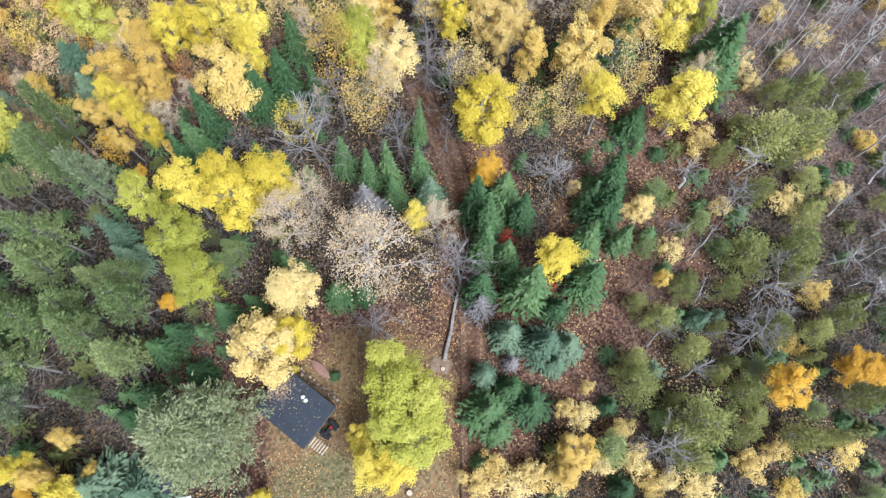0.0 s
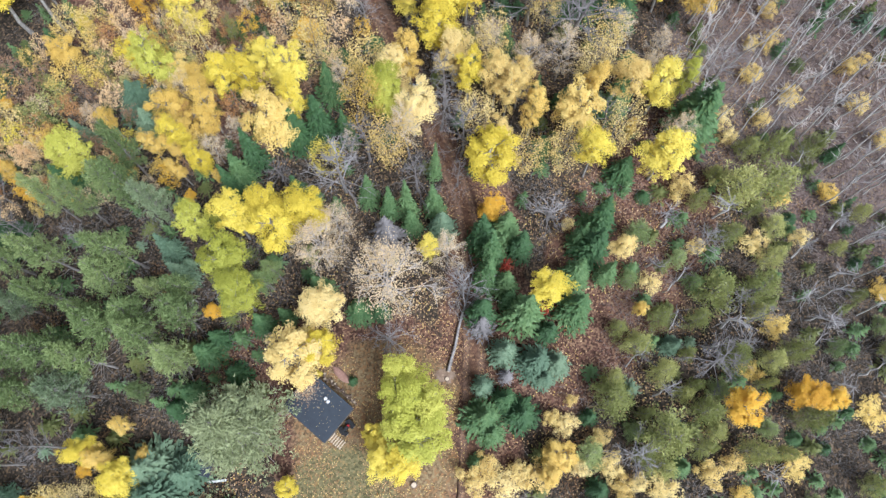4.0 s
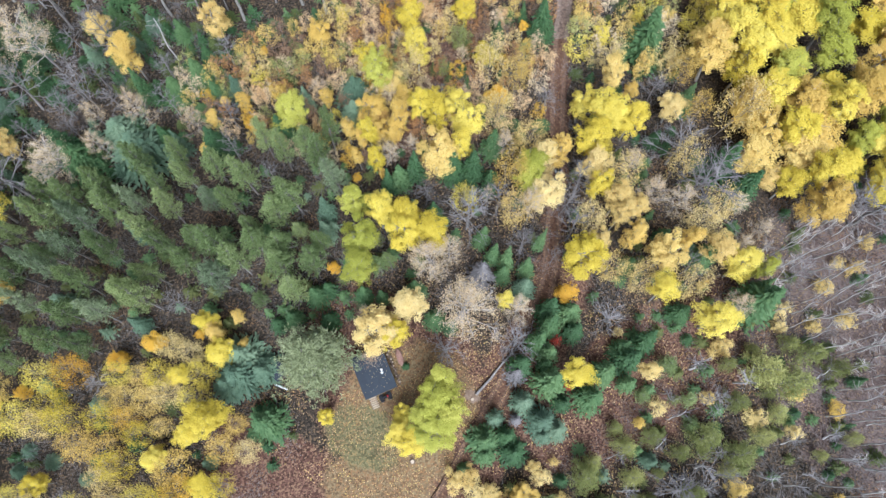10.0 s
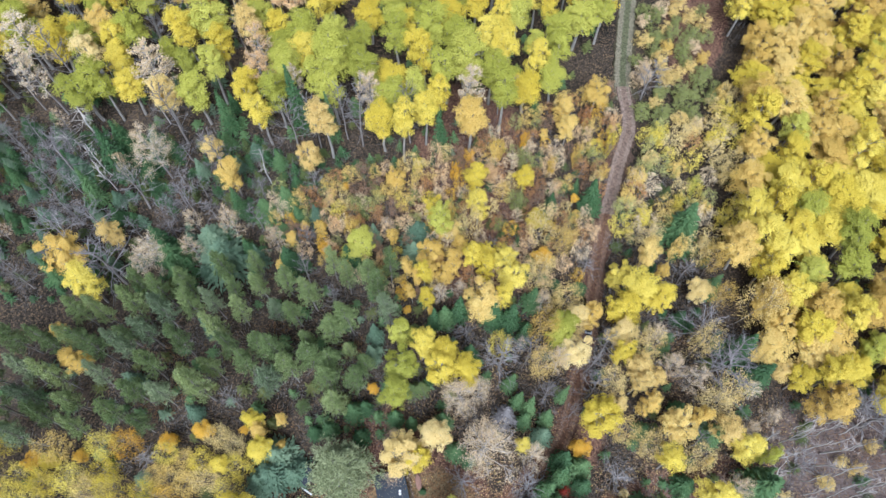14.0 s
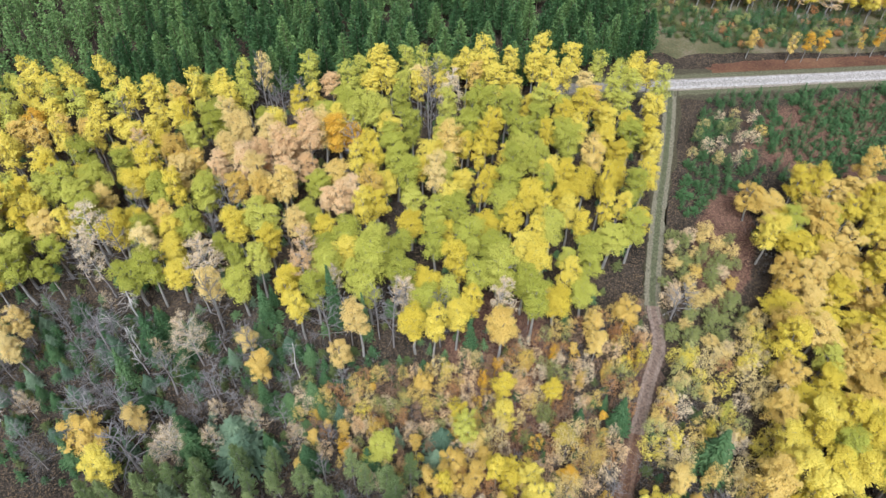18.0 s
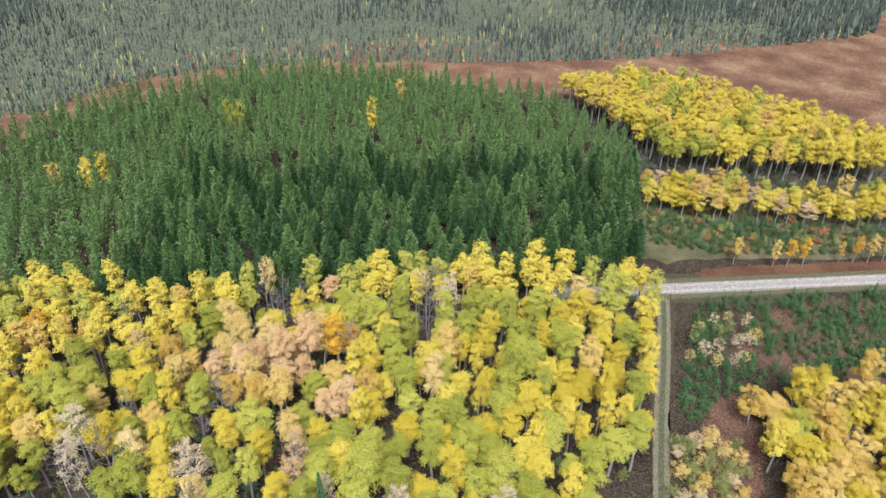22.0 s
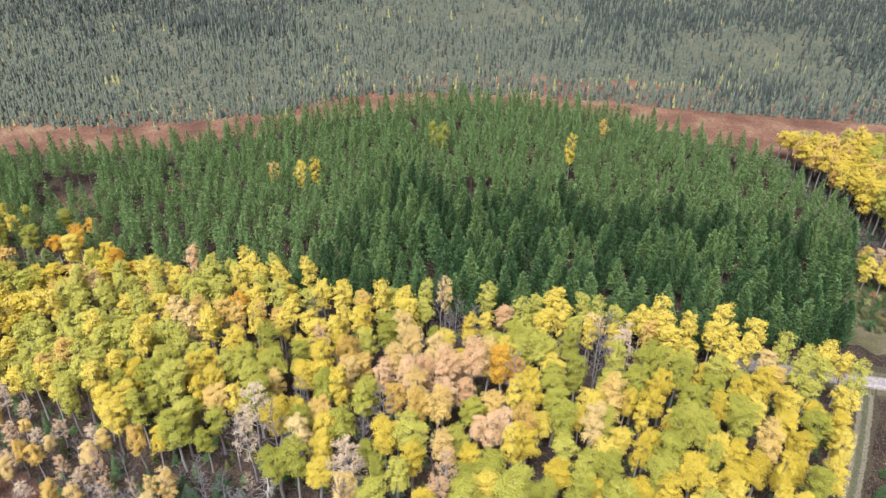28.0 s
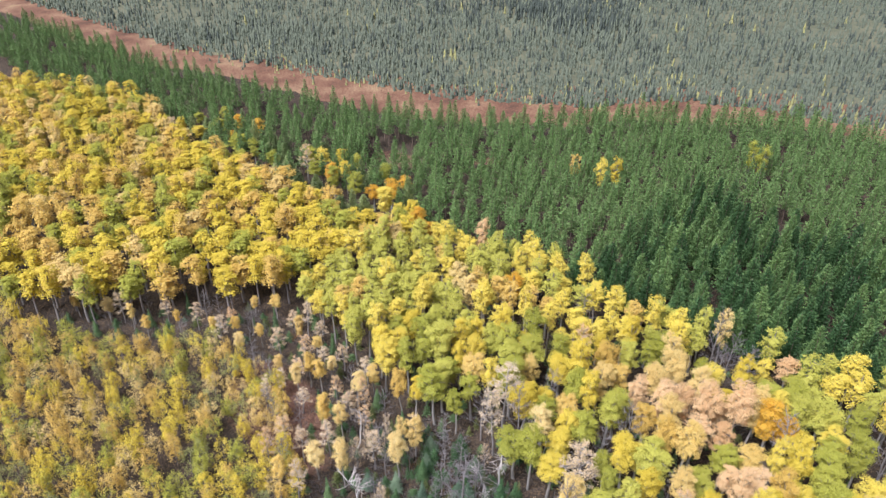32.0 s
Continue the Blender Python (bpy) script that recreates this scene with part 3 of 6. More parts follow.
# ---- the kinds of tree, several shapes of each ----
SHAPES = {
    "aspen": [(12, 2.6, aspen_mesh(s, 12, 2.6, 0.4, 13, 10500, 0.085)) for s in (1, 2, 3, 4)],
    "tall": [(18, 2.7, aspen_mesh(s, 18, 2.7, 0.5, 15, 7200, 0.12, 0.46, 0.5, 0.5)) for s in (11, 12, 13, 14, 15)],
    "far": [(18, 2.9, aspen_mesh(s, 18, 2.9, 0.5, 11, 1800, 0.215, 0.42, 0.52, 0.55)) for s in (16, 17, 18)],
    "thin": [(6, 1.8, thin_mesh(s, 6, 1.8, 110, 2600, 0.056)) for s in (94, 95, 96)],
    "thinfar": [(6, 1.8, thin_mesh(s, 6, 1.8, 50, 900, 0.092)) for s in (97, 98, 99)],
    "twigs": [(4, 1.5, twig_mesh(s, 4, 1.5, 100)) for s in (91, 92, 93)],
    "lowfir": [(3, 1.1, conifer_mesh(s, 3, 1.1, 0.03, 9, 7, 5, 0.24, 0.15, 0.8, BROWN_BARK)) for s in (56, 57)],
    "pole": [(11, 1.3, pole_mesh(s, 11, 1.3)) for s in (45, 46, 47, 48)],
    "bush": [(3, 1.6, aspen_mesh(s, 3, 1.6, 0.2, 9, 2000, 0.07)) for s in (21, 22, 23)],
    "pale": [(12, 3.0, bare_mesh(s, 12, 3.0, 6200, 0.052)) for s in (31, 32, 33)],
    "tallpale": [(16, 2.2, bare_mesh(s, 16, 2.2, 2600, 0.085, 0.42)) for s in (35, 36, 37)],
    "bare": [(9, 2.2, bare_mesh(s, 9, 2.2)) for s in (41, 42, 43)],
    "fir": [(9, 1.7, conifer_mesh(s, 9, 1.7, 0.07, 22, 12, 13, 0.20, 0.16, 0.85, BROWN_BARK)) for s in (51, 52, 53)],
    "deadspruce": [(8, 2.0, conifer_mesh(s, 8, 2.0, 0.1, 16, 11, 8, 0.28, 0.3, 0.8, GREY_BARK)) for s in (55,)],
    "pine": [(14, 2.6, pine_mesh(s, 14, 2.6, 0.34, 60, 7, 16, 0.24, 0.062)) for s in (61, 62, 63, 64)],
    "olive": [(8, 2.4, pine_mesh(s, 8, 2.4, 0.1, 52, 7, 16, 0.16, 0.055, 0.3, 0.45, 6, 0.16)) for s in (71, 72, 73)],
    "bigpine": [(17, 4.6, pine_mesh(s, 17, 4.6, 0.18, 130, 15, 15, 0.24, 0.06, 0.12, 0.55, 10, 0.085)) for s in (65,)],
    "redpine": [(17, 2.7, planted_pine_mesh(s, 17, 2.7, 0.25, 17, 9, 26, 0.33)) for s in (81, 82, 83, 84)],
    "redpinefar": [(17, 2.7, planted_pine_mesh(s, 17, 2.7, 0.34, 12, 8, 13, 0.42)) for s in (87, 88, 89, 90)],
    "tallmid": [(18, 2.7, aspen_mesh(s, 18, 2.7, 0.52, 13, 2600, 0.18, 0.46, 0.52, 0.52)) for s in (19, 20, 27)],
    "youngpine": [(4, 1.2, conifer_mesh(s, 4, 1.2, 0.05, 8, 7, 5, 0.26, -0.05, 0.7, BROWN_BARK, 0.35)) for s in (85, 86)],
}
WORDS = {
    "aspen": ("aspen_tree", "aspen tree"), "tall": ("poplar_tree", "poplar tree"), "pole": ("birch_pole", "birch"), "thin": ("young_aspen", "young aspen"), "bush": ("bush", "bush"), "pale": ("aspen_tree", "aspen tree"),
    "tallpale": ("poplar_tree", "poplar tree"), "bare": ("bare_tree", "bare tree"), "fir": ("fir_tree", "fir tree"), "deadspruce": ("dead_spruce", "dead tree"),
    "pine": ("pine_tree", "pine tree"), "bigpine": ("white_pine", "pine tree"), "olive": ("cedar_tree", "cedar tree"), "redpine": ("red_pine", "pine tree"), "youngpine": ("young_pine", "pine tree"),
}
COLOURS = {
    "yellow": "bright yellow autumn leaves", "gold": "golden autumn leaves", "orange": "deep orange autumn leaves", "lime": "lime green leaves turning yellow",
    "palegold": "pale gold thinning leaves", "pale": "pale peach leaves, mostly shed", "peach": "peach coloured autumn leaves", "rust": "rusty brown leaves", "red": "dark red leaves",
    "fir": "dark green needles", "blue": "blue-green needles", "pine": "grey-green needles", "olivepine": "olive green needles", "whitepine": "soft yellow-green needles", "olive": "olive brown needles",
    "redpine": "deep green needles", "youngpine": "fresh green needles", "grey": "bare grey branches", "palewood": "bare pale branches",
}
PROTO = {}
TAKEN = {}
COUNT = {}


def plant(kind, x, y, h, rad, colour, group, note):
    """One tree as a thing of its own: trunk and crown under an empty at its foot."""
    k = COUNT[kind] = COUNT.get(kind, -1) + 1
    var = k % len(SHAPES[kind])
    h0, r0, (trunk_me, crown_me) = SHAPES[kind][var]
    m = Matrix.Translation((x, y, 0)) @ Matrix.Rotation(k * 2.399, 4, "Z") @ Matrix.Rotation(radians((k * 37 % 11 - 5) * 0.5), 4, "X") @ Matrix.Diagonal((rad / r0, rad / r0, h / h0, 1))
    TAKEN.setdefault((int(x // 8), int(y // 8)), []).append((x, y, rad))
    key = (kind, var, colour, group)
    if key in PROTO:
        return copy_thing(PROTO[key], m)
    name, cat = WORDS[kind]
    if group == "golden birch stand" and kind in ("tall", "aspen"):
        name, cat = "birch_tree", "birch tree"
    root = new(name)
    root.empty_display_size = 0.5
    for part_name, me in (("trunk", trunk_me), ("crown", crown_me)):
        ob = new(part_name, me)
        ob.parent = root
        if part_name == "crown":
            slot = ob.material_slots[-1]
            slot.link = "OBJECT"
            slot.material = LEAF[colour]
            if kind == "deadspruce":
                slot.material = LEAF["grey" if colour == "grey" else colour]
    root.matrix_basis = m
    tagged(root, "%s with %s %s" % (cat, COLOURS[colour], note), cat, group)
    PROTO[key] = root
    return root


def near_tree(kind):
    return lambda x, y, h, rad, colour: plant(kind, x, y, h, rad, colour, "trees round the clearing", "by the clearing")


aspen, pale, bare, fir, olive, pine, bush, deadspruce = (near_tree(k) for k in ("aspen", "pale", "bare", "fir", "olive", "pine", "bush", "deadspruce"))
bluespruce, maple, bigpine = near_tree("fir"), near_tree("bush"), near_tree("bigpine")

# ---- ground, tracks and roads ----
TRACK_LINE = [(0.5, -70), (1.5, -30), (2.6, -8), (3.0, 4), (2.8, 15), (1.8, 27), (-1.5, 36), (-6, 46), (-11, 56), (-15.5, 66), (-20, 77), (-23, 85), (-29, 92), (-34, 100), (-44, 118), (-54, 137), (-66, 158)]
ROAD_LINE = [(120, 368), (60, 300), (-26, 204), (-66.5, 158.5), (-88, 135)]
CLEARING = [(-4, 14.5), (0, 16), (4.5, 13), (5, 3), (3, -5), (-3, -10), (-9, -9), (-15, -5), (-17, 0), (-17.5, 5), (-17, 9), (-12.5, 10), (-8, 11.5)]


def smooth(points, n=6):
    """Points along a soft curve through the given ones."""
    P = [np.array(p, float) for p in points]
    P = [2 * P[0] - P[1], *P, 2 * P[-1] - P[-2]]
    out = []
    for a, b, c, d in zip(P, P[1:], P[2:], P[3:]):
        for t in np.arange(n) / n:
            out.append(0.5 * (2 * b + (c - a) * t + (2 * a - 5 * b + 4 * c - d) * t * t + (3 * b - a - 3 * c + d) * t ** 3))
    return np.array(out + [P[-2]])


def near_line(line, x, y, w):
    a, b = line[:-1], line[1:]
    p = np.array([x, y])
    t = np.clip(((p - a) * (b - a)).sum(1) / ((b - a) ** 2).sum(1), 0, 1)
    return np.linalg.norm(a + (b - a) * t[:, None] - p, axis=1).min() < w


def inside(poly, x, y):
    odd = False
    for (ax, ay), (bx, by) in zip(poly, poly[1:] + poly[:1]):
        if (ay > y) != (by > y) and x < ax + (y - ay) * (bx - ax) / (by - ay):
            odd = not odd
    return odd


def ribbon(name, line, width, z, mat, label, category, rows=9, ruts=0.0, ragged=0.25):
    """A strip of road along a line, with ruts and ragged edges."""
    r = np.random.default_rng(len(line))
    d = unit(np.gradient(line, axis=0))
    nrm = np.stack([-d[:, 1], d[:, 0]], 1)
    V = []
    for p, q in zip(line, nrm):
        for k in range(rows):
            s = 2 * k / (rows - 1) - 1
            w = width / 2 * (1 + (r.normal(0, ragged) if k in (0, rows - 1) else 0))
            dip = -ruts * (math.exp(-((abs(s) - 0.5) / 0.16) ** 2)) + 0.04 * (1 - s * s)
            V.append((*(p + q * s * w), z + dip + (0 if 0 < k < rows - 1 else -z)))
    F = [(i * rows + k, (i + 1) * rows + k, (i + 1) * rows + k + 1, i * rows + k + 1) for i in range(len(line) - 1) for k in range(rows - 1)]
    ob = new(name, np_mesh(name, [(V, F, 0)], [mat]))
    uv = ob.data.uv_layers.new(name="across")
    for lp, d in zip(ob.data.loops, uv.data):
        d.uv = (abs(2 * (lp.vertex_index % rows) / (rows - 1) - 1), 0)
    for p in ob.data.polygons:
        p.use_smooth = True
    return tagged(ob, label, category, kind="structure")


def patch(name, poly, z, mat, label, category, step=1.5, wobble=0.8):
    """A piece of ground with a soft, wavering outline."""
    ring = smooth(poly + poly[:1], 8)[:-1]
    r = np.random.default_rng(len(poly))
    d = np.gradient(ring, axis=0)
    ring = ring + unit(np.stack([-d[:, 1], d[:, 0]], 1)) * r.normal(0, wobble, (len(ring), 1))
    V = [(x, y, z) for x, y in ring]
    F = tessellate_polygon([[Vector(v) for v in V]])
    me = np_mesh(name, [(V, F, 0)], [mat])
    if sum(p.normal.z for p in me.polygons) < 0:
        me.flip_normals()
    return tagged(new(name, me), label, category, kind="structure")


track_line, road_line = smooth(TRACK_LINE), smooth(ROAD_LINE)
gx = np.concatenate([np.linspace(-2600, -700, 6), np.linspace(-640, 200, 70), np.linspace(280, 2600, 6)])
gy = np.concatenate([np.linspace(-2600, -420, 6), np.linspace(-360, 520, 72), np.linspace(600, 2600, 6)])
GX, GY = np.meshgrid(gx, gy)
GV = np.stack([GX.ravel(), GY.ravel(), -0.05 + 0.04 * np.sin(GX.ravel() * 0.21) * np.cos(GY.ravel() * 0.17)], 1)
GF = [(j * len(gx) + i, j * len(gx) + i + 1, (j + 1) * len(gx) + i + 1, (j + 1) * len(gx) + i) for j in range(len(gy) - 1) for i in range(len(gx) - 1)]
tagged(new("ground", np_mesh("ground", [(GV, GF, 0)], [GROUND])), "forest floor of brown fallen leaves, tree shade darkened into its colour", "ground", kind="structure")
patch("meadow", [(-78, 167), (-57, 188), (-18, 234), (-42, 250), (-72, 228), (-104, 206)], 0.012, VERGE, "rough green-grey meadow across the road", "meadow", wobble=0.8)
near_part = track_line[: 6 * 10 + 1]
ribbon("track", near_part, 3.4, 0.05, TRACK, "dirt track covered with brown fallen leaves", "track", 9, 0.07)
ribbon("dirt_stretch", track_line[54:73], 3.6, 0.07, DIRT, "bare pinkish dirt on the forest track", "track", 9, 0.06)
ribbon("grass_track", track_line[70:], 4.6, 0.06, GRASSY, "grassy track with two worn wheel ruts", "track", 11, 0.08)
ribbon("verge", road_line, 13.0, 0.02, SIDES, "dry grass verges along the gravel road", "verge", 9)
patch("red_bank", [(-60, 171), (-40, 194), (-12, 224), (-15, 229), (-43, 199), (-63, 175)], 0.04, REDBANK, "reddish grass bank along the road", "verge", wobble=0.5)
ribbon("road", road_line, 5.6, 0.16, ROADBED, "pale gravel road through the forest", "road", 9, 0.03, 0.05)

# ---- single trees round the clearing ----
aspen(-24.0, 24.0, 12, 2.5, "yellow")
aspen(-20.5, 26.0, 12, 2.4, "yellow")
aspen(-18.7, 23.2, 12, 2.9, "yellow")
aspen(-15.7, 24.9, 12, 2.5, "yellow")
aspen(-27.1, 41.1, 12, 2.2, "yellow")
aspen(-24.3, 41.0, 12, 2.0, "yellow")
aspen(-19.9, 42.4, 12, 2.5, "yellow")
aspen(-18.8, 38.6, 12, 1.8, "yellow")
aspen(-31.8, 33.9, 12, 1.6, "yellow")
aspen(-28.4, 30.9, 12, 1.6, "yellow")
aspen(4.4, 32.7, 12, 3.2, "yellow")
aspen(15.5, 33.6, 12, 2.3, "yellow")
aspen(23.4, 33.6, 12, 3.1, "yellow")
aspen(23.4, 42.4, 12, 2.7, "yellow")
aspen(1.2, 43.1, 12, 1.8, "yellow")
aspen(-2.6, 22.0, 9, 1.3, "yellow")
aspen(10.2, 18.0, 9.5, 2.6, "yellow")
aspen(-7.3, 1.7, 6, 1.5, "yellow")
aspen(-13.3, 10.8, 10, 2.0, "yellow")
aspen(-14.3, 8.3, 2, 0.5, "yellow")
aspen(-36.1, 53.4, 12, 2.3, "yellow")
aspen(-32.5, 49.3, 12, 2.3, "yellow")
aspen(-39.0, 45.1, 8, 1.9, "yellow")
aspen(-30.3, 59.8, 8, 2.0, "yellow")
aspen(-23.7, 54.3, 8, 2.2, "yellow")
aspen(-26.8, 43.7, 9, 2.1, "yellow")
aspen(-22.9, 44.7, 9, 2.3, "yellow")
aspen(-2.8, 53.3, 12, 3.8, "yellow")
aspen(0.5, 54.5, 12, 2.7, "yellow")
aspen(-2.3, 48.9, 12, 3.5, "yellow")
aspen(-6.9, 53.9, 9, 2.1, "yellow")
aspen(-72.4, -2.6, 14, 3.1, "yellow")
aspen(-29.0, -11.5, 12, 3.1, "yellow")
aspen(-33.4, -3.1, 8, 2.5, "yellow")
aspen(-16.1, -3.5, 5, 1.2, "yellow")
aspen(-36.7, -1.0, 9, 1.7, "yellow")
aspen(-36.1, -8.6, 8, 1.7, "yellow")
aspen(-27.6, 23.5, 12, 2.2, "lime")
aspen(-24.2, 18.8, 12, 3.2, "lime")
aspen(-22.3, 15.4, 12, 2.4, "lime")
aspen(-8.6, 40.5, 12, 2.7, "lime")
aspen(26.3, 43.1, 12, 1.7, "lime")
aspen(-35.8, 43.1, 12, 2.1, "lime")
aspen(-1.9, 3.5, 11, 2.6, "lime")
aspen(-44.1, 31.3, 10, 2.9, "lime")
aspen(-8.0, 39.0, 12, 2.7, "lime")
aspen(-21.0, 35.4, 12, 3.4, "gold")
aspen(-29.0, 37.6, 12, 1.7, "gold")
aspen(-40.7, 36.1, 8, 1.3, "gold")
aspen(8.7, 38.6, 12, 1.8, "gold")
aspen(13.6, 38.6, 12, 2.4, "gold")
aspen(15.5, 41.7, 12, 2.5, "gold")
aspen(20.3, 37.9, 12, 1.4, "gold")
aspen(21.0, 16.7, 6, 1.3, "gold")
aspen(-31.8, 35.1, 8, 1.3, "gold")
aspen(-33.9, 1.7, 6, 1.5, "gold")
aspen(-31.2, -1.0, 7, 2.0, "gold")
aspen(-35.2, -1.6, 8, 2.2, "gold")
aspen(12.0, 0.7, 5, 1.6, "gold")
aspen(11.1, -1.2, 5, 2.0, "gold")
aspen(-27.6, 30.5, 8, 1.4, "gold")
aspen(-31.7, 30.5, 8, 1.5, "gold")
aspen(-29.4, 36.4, 8, 1.4, "gold")
aspen(-5.3, 60.1, 12, 3.4, "gold")
aspen(-1.4, 59.8, 12, 2.7, "gold")
aspen(-33.5, 76.1, 9, 3.1, "gold")
aspen(-30.6, 82.9, 9, 2.2, "gold")
aspen(-30.3, 73.0, 9, 3.5, "gold")
aspen(-33.5, 70.6, 8, 2.0, "gold")
aspen(-30.6, 42.6, 8, 2.4, "gold")
aspen(-33.5, 37.9, 8, 2.1, "gold")
aspen(-32.9, 33.3, 8, 2.1, "gold")
aspen(-52.8, 20.8, 7, 2.3, "gold")
aspen(-6.1, 44.9, 12, 2.6, "gold")
aspen(-48.6, 45.5, 7, 1.6, "gold")
aspen(-69.8, 26.7, 12, 4.1, "gold")
aspen(-71.4, -10.7, 11, 3.3, "gold")
aspen(-64.1, -11.4, 11, 3.4, "gold")
aspen(-81.1, -1.5, 10, 3.2, "gold")
aspen(-35.4, 33.4, 8, 1.9, "gold")
aspen(-55.1, 28.9, 6, 1.9, "gold")
aspen(-52.1, 29.8, 6, 1.9, "gold")
aspen(-34.9, 43.7, 6, 1.9, "gold")
aspen(-54.5, 25.3, 6, 1.9, "gold")
aspen(4.3, 42.4, 12, 2.4, "palegold")
aspen(-13.9, 14.8, 11, 2.8, "palegold")
aspen(-15.5, 9.7, 11, 3.7, "palegold")
aspen(19.5, 42.4, 12, 2.5, "palegold")
aspen(19.2, 23.9, 6, 1.7, "palegold")
aspen(-7.6, 43.1, 12, 2.0, "palegold")
aspen(-5.2, 38.2, 12, 2.1, "palegold")
aspen(5.6, 40.5, 12, 1.7, "palegold")
aspen(7.1, 42.4, 12, 1.7, "palegold")
aspen(4.2, 27.5, 7, 1.7, "orange")
aspen(31.0, 6.5, 8, 2.4, "orange")
aspen(38.0, 7.9, 7, 2.2, "orange")
aspen(40.7, 7.6, 7, 1.5, "orange")
aspen(-26.6, 14.7, 5, 1.6, "orange")
aspen(-31.2, 28.4, 4, 0.9, "orange")
aspen(-19.3, 50.3, 8, 2.1, "orange")
aspen(-21.4, 63.3, 7, 1.5, "orange")
aspen(-55.4, 39.5, 5, 1.2, "orange")
aspen(-45.4, -11.6, 6, 1.9, "orange")
aspen(-42.2, -7.0, 8, 2.1, "orange")
aspen(-37.6, -2.8, 6, 1.5, "orange")
aspen(-54.5, -21.8, 5, 1.9, "orange")
aspen(-59.7, -27.1, 5, 1.9, "orange")
pale(-6.7, 17.2, 14, 4.7, "pale")
pale(-0.5, 21.8, 9, 2.3, "pale")
pale(-12.8, 24.4, 10, 2.0, "pale")
pale(-13.9, 21.0, 10, 2.2, "pale")
pale(-13.8, 42.6, 12, 2.3, "pale")
pale(-12.3, 34.9, 9, 1.3, "pale")
pale(-5.8, 35.7, 10, 1.4, "pale")
pale(-18.8, 11.4, 8, 1.5, "pale")
pale(-10.7, 42.0, 9, 1.4, "pale")
bare(-80.9, 14.2, 13, 4.0, "grey")
pale(-82.6, 21.1, 13, 2.5, "pale")
bare(-73.0, 18.5, 12, 3.3, "grey")
fir(-88.3, 9.3, 12, 2.2, "fir")
bare(-96.5, 12.8, 12, 3.0, "grey")
pale(-70.1, 16.9, 10, 2.2, "pale")
bare(-72.7, 1.7, 10, 3.2, "grey")
fir(-81.5, -4.8, 10, 2.0, "fir")
bare(-81.6, 5.6, 9, 2.8, "grey")
pale(-70.2, 5.1, 9, 2.2, "pale")
bare(-73.9, 27.8, 11, 2.4, "grey")
fir(-66.6, 24.1, 10, 1.8, "fir")
bare(-84.0, 0.9, 10, 2.8, "grey")
pale(-69.5, 8.1, 9, 2.2, "pale")
bare(-63.0, 48.2, 12, 2.0, "grey")
pale(-44.2, 38.3, 6, 2.4, "pale")
pale(-2.6, 48.6, 9, 1.8, "pale")
bare(-10.5, 34.7, 8, 2.4, "grey")
bare(-13.1, 30.4, 8, 2.4, "grey")
bare(-4.2, 30.7, 7, 2.0, "grey")
bare(-1.4, 42.6, 8, 2.4, "grey")
bare(0.6, 35.7, 8, 1.7, "grey")
bare(1.4, 18.1, 8, 2.1, "grey")
bare(11.3, 27.8, 4, 2.3, "grey")
bare(28.8, 11.1, 6, 2.1, "grey")
bare(19.5, 1.4, 6, 1.9, "grey")
bare(33.7, 16.3, 6, 1.5, "grey")
bare(31.0, 17.9, 6, 0.8, "grey")
bare(-2.0, 39.0, 7, 1.8, "grey")
bare(0.3, 31.6, 6, 1.1, "grey")
bare(-6.5, 12.5, 3, 1.6, "grey")
bare(30.7, 45.3, 8, 1.8, "grey")
bare(28.2, 24.3, 6, 1.7, "grey")
bare(13.7, 50.0, 10, 3.5, "grey")
bare(8.5, 54.5, 9, 3.1, "grey")
bare(14.7, 54.3, 9, 2.7, "grey")
bare(-24.6, 91.5, 8, 2.1, "grey")
bare(-68.1, 40.4, 12, 2.5, "grey")
bare(-65.7, 43.6, 12, 2.0, "grey")
bare(-59.7, 48.9, 13, 2.2, "grey")
bare(-53.2, 55.1, 13, 2.2, "grey")
bare(-86.0, 28.2, 13, 3.0, "grey")
bare(-95.0, 10.3, 10, 2.9, "grey")
bare(36.6, 59.1, 10, 3.8, "grey")
bare(33.0, 57.7, 9, 3.0, "grey")
fir(3.4, 24.2, 8, 1.7, "fir")
fir(5.9, 25.4, 8, 2.0, "fir")
fir(7.8, 23.4, 8, 1.7, "fir")
fir(4.4, 22.3, 9, 1.4, "fir")
fir(6.0, 18.8, 8, 1.6, "fir")
fir(3.5, 15.6, 9, 1.9, "fir")
fir(8.0, 15.4, 10, 2.1, "fir")
fir(13.9, 20.3, 9, 1.8, "fir")
fir(17.2, 26.8, 10, 1.9, "fir")
fir(15.8, 23.4, 8, 1.9, "fir")
fir(14.5, 24.8, 8, 1.3, "fir")
fir(17.6, 20.8, 8, 1.4, "fir")
fir(13.8, 16.2, 8, 1.9, "fir")
fir(10.9, 14.0, 6, 1.4, "fir")
fir(6.5, 17.4, 8, 1.2, "fir")
fir(4.1, 19.5, 9, 1.4, "fir")
fir(-10.1, 29.1, 8, 1.3, "fir")
fir(-7.5, 27.6, 9, 1.3, "fir")
fir(-5.3, 27.6, 9, 1.1, "fir")
fir(-2.2, 28.2, 9, 1.3, "fir")
fir(-2.5, 32.6, 9, 1.0, "fir")
fir(-23.9, 33.4, 8, 1.4, "fir")
fir(-25.1, 31.2, 8, 1.7, "fir")
fir(-26.1, 29.4, 8, 1.4, "fir")
fir(-16.6, 37.3, 8, 1.8, "fir")
fir(-15.8, 42.7, 8, 1.8, "fir")
fir(-4.8, 25.8, 6, 1.4, "fir")
fir(18.8, 42.0, 8, 1.8, "fir")
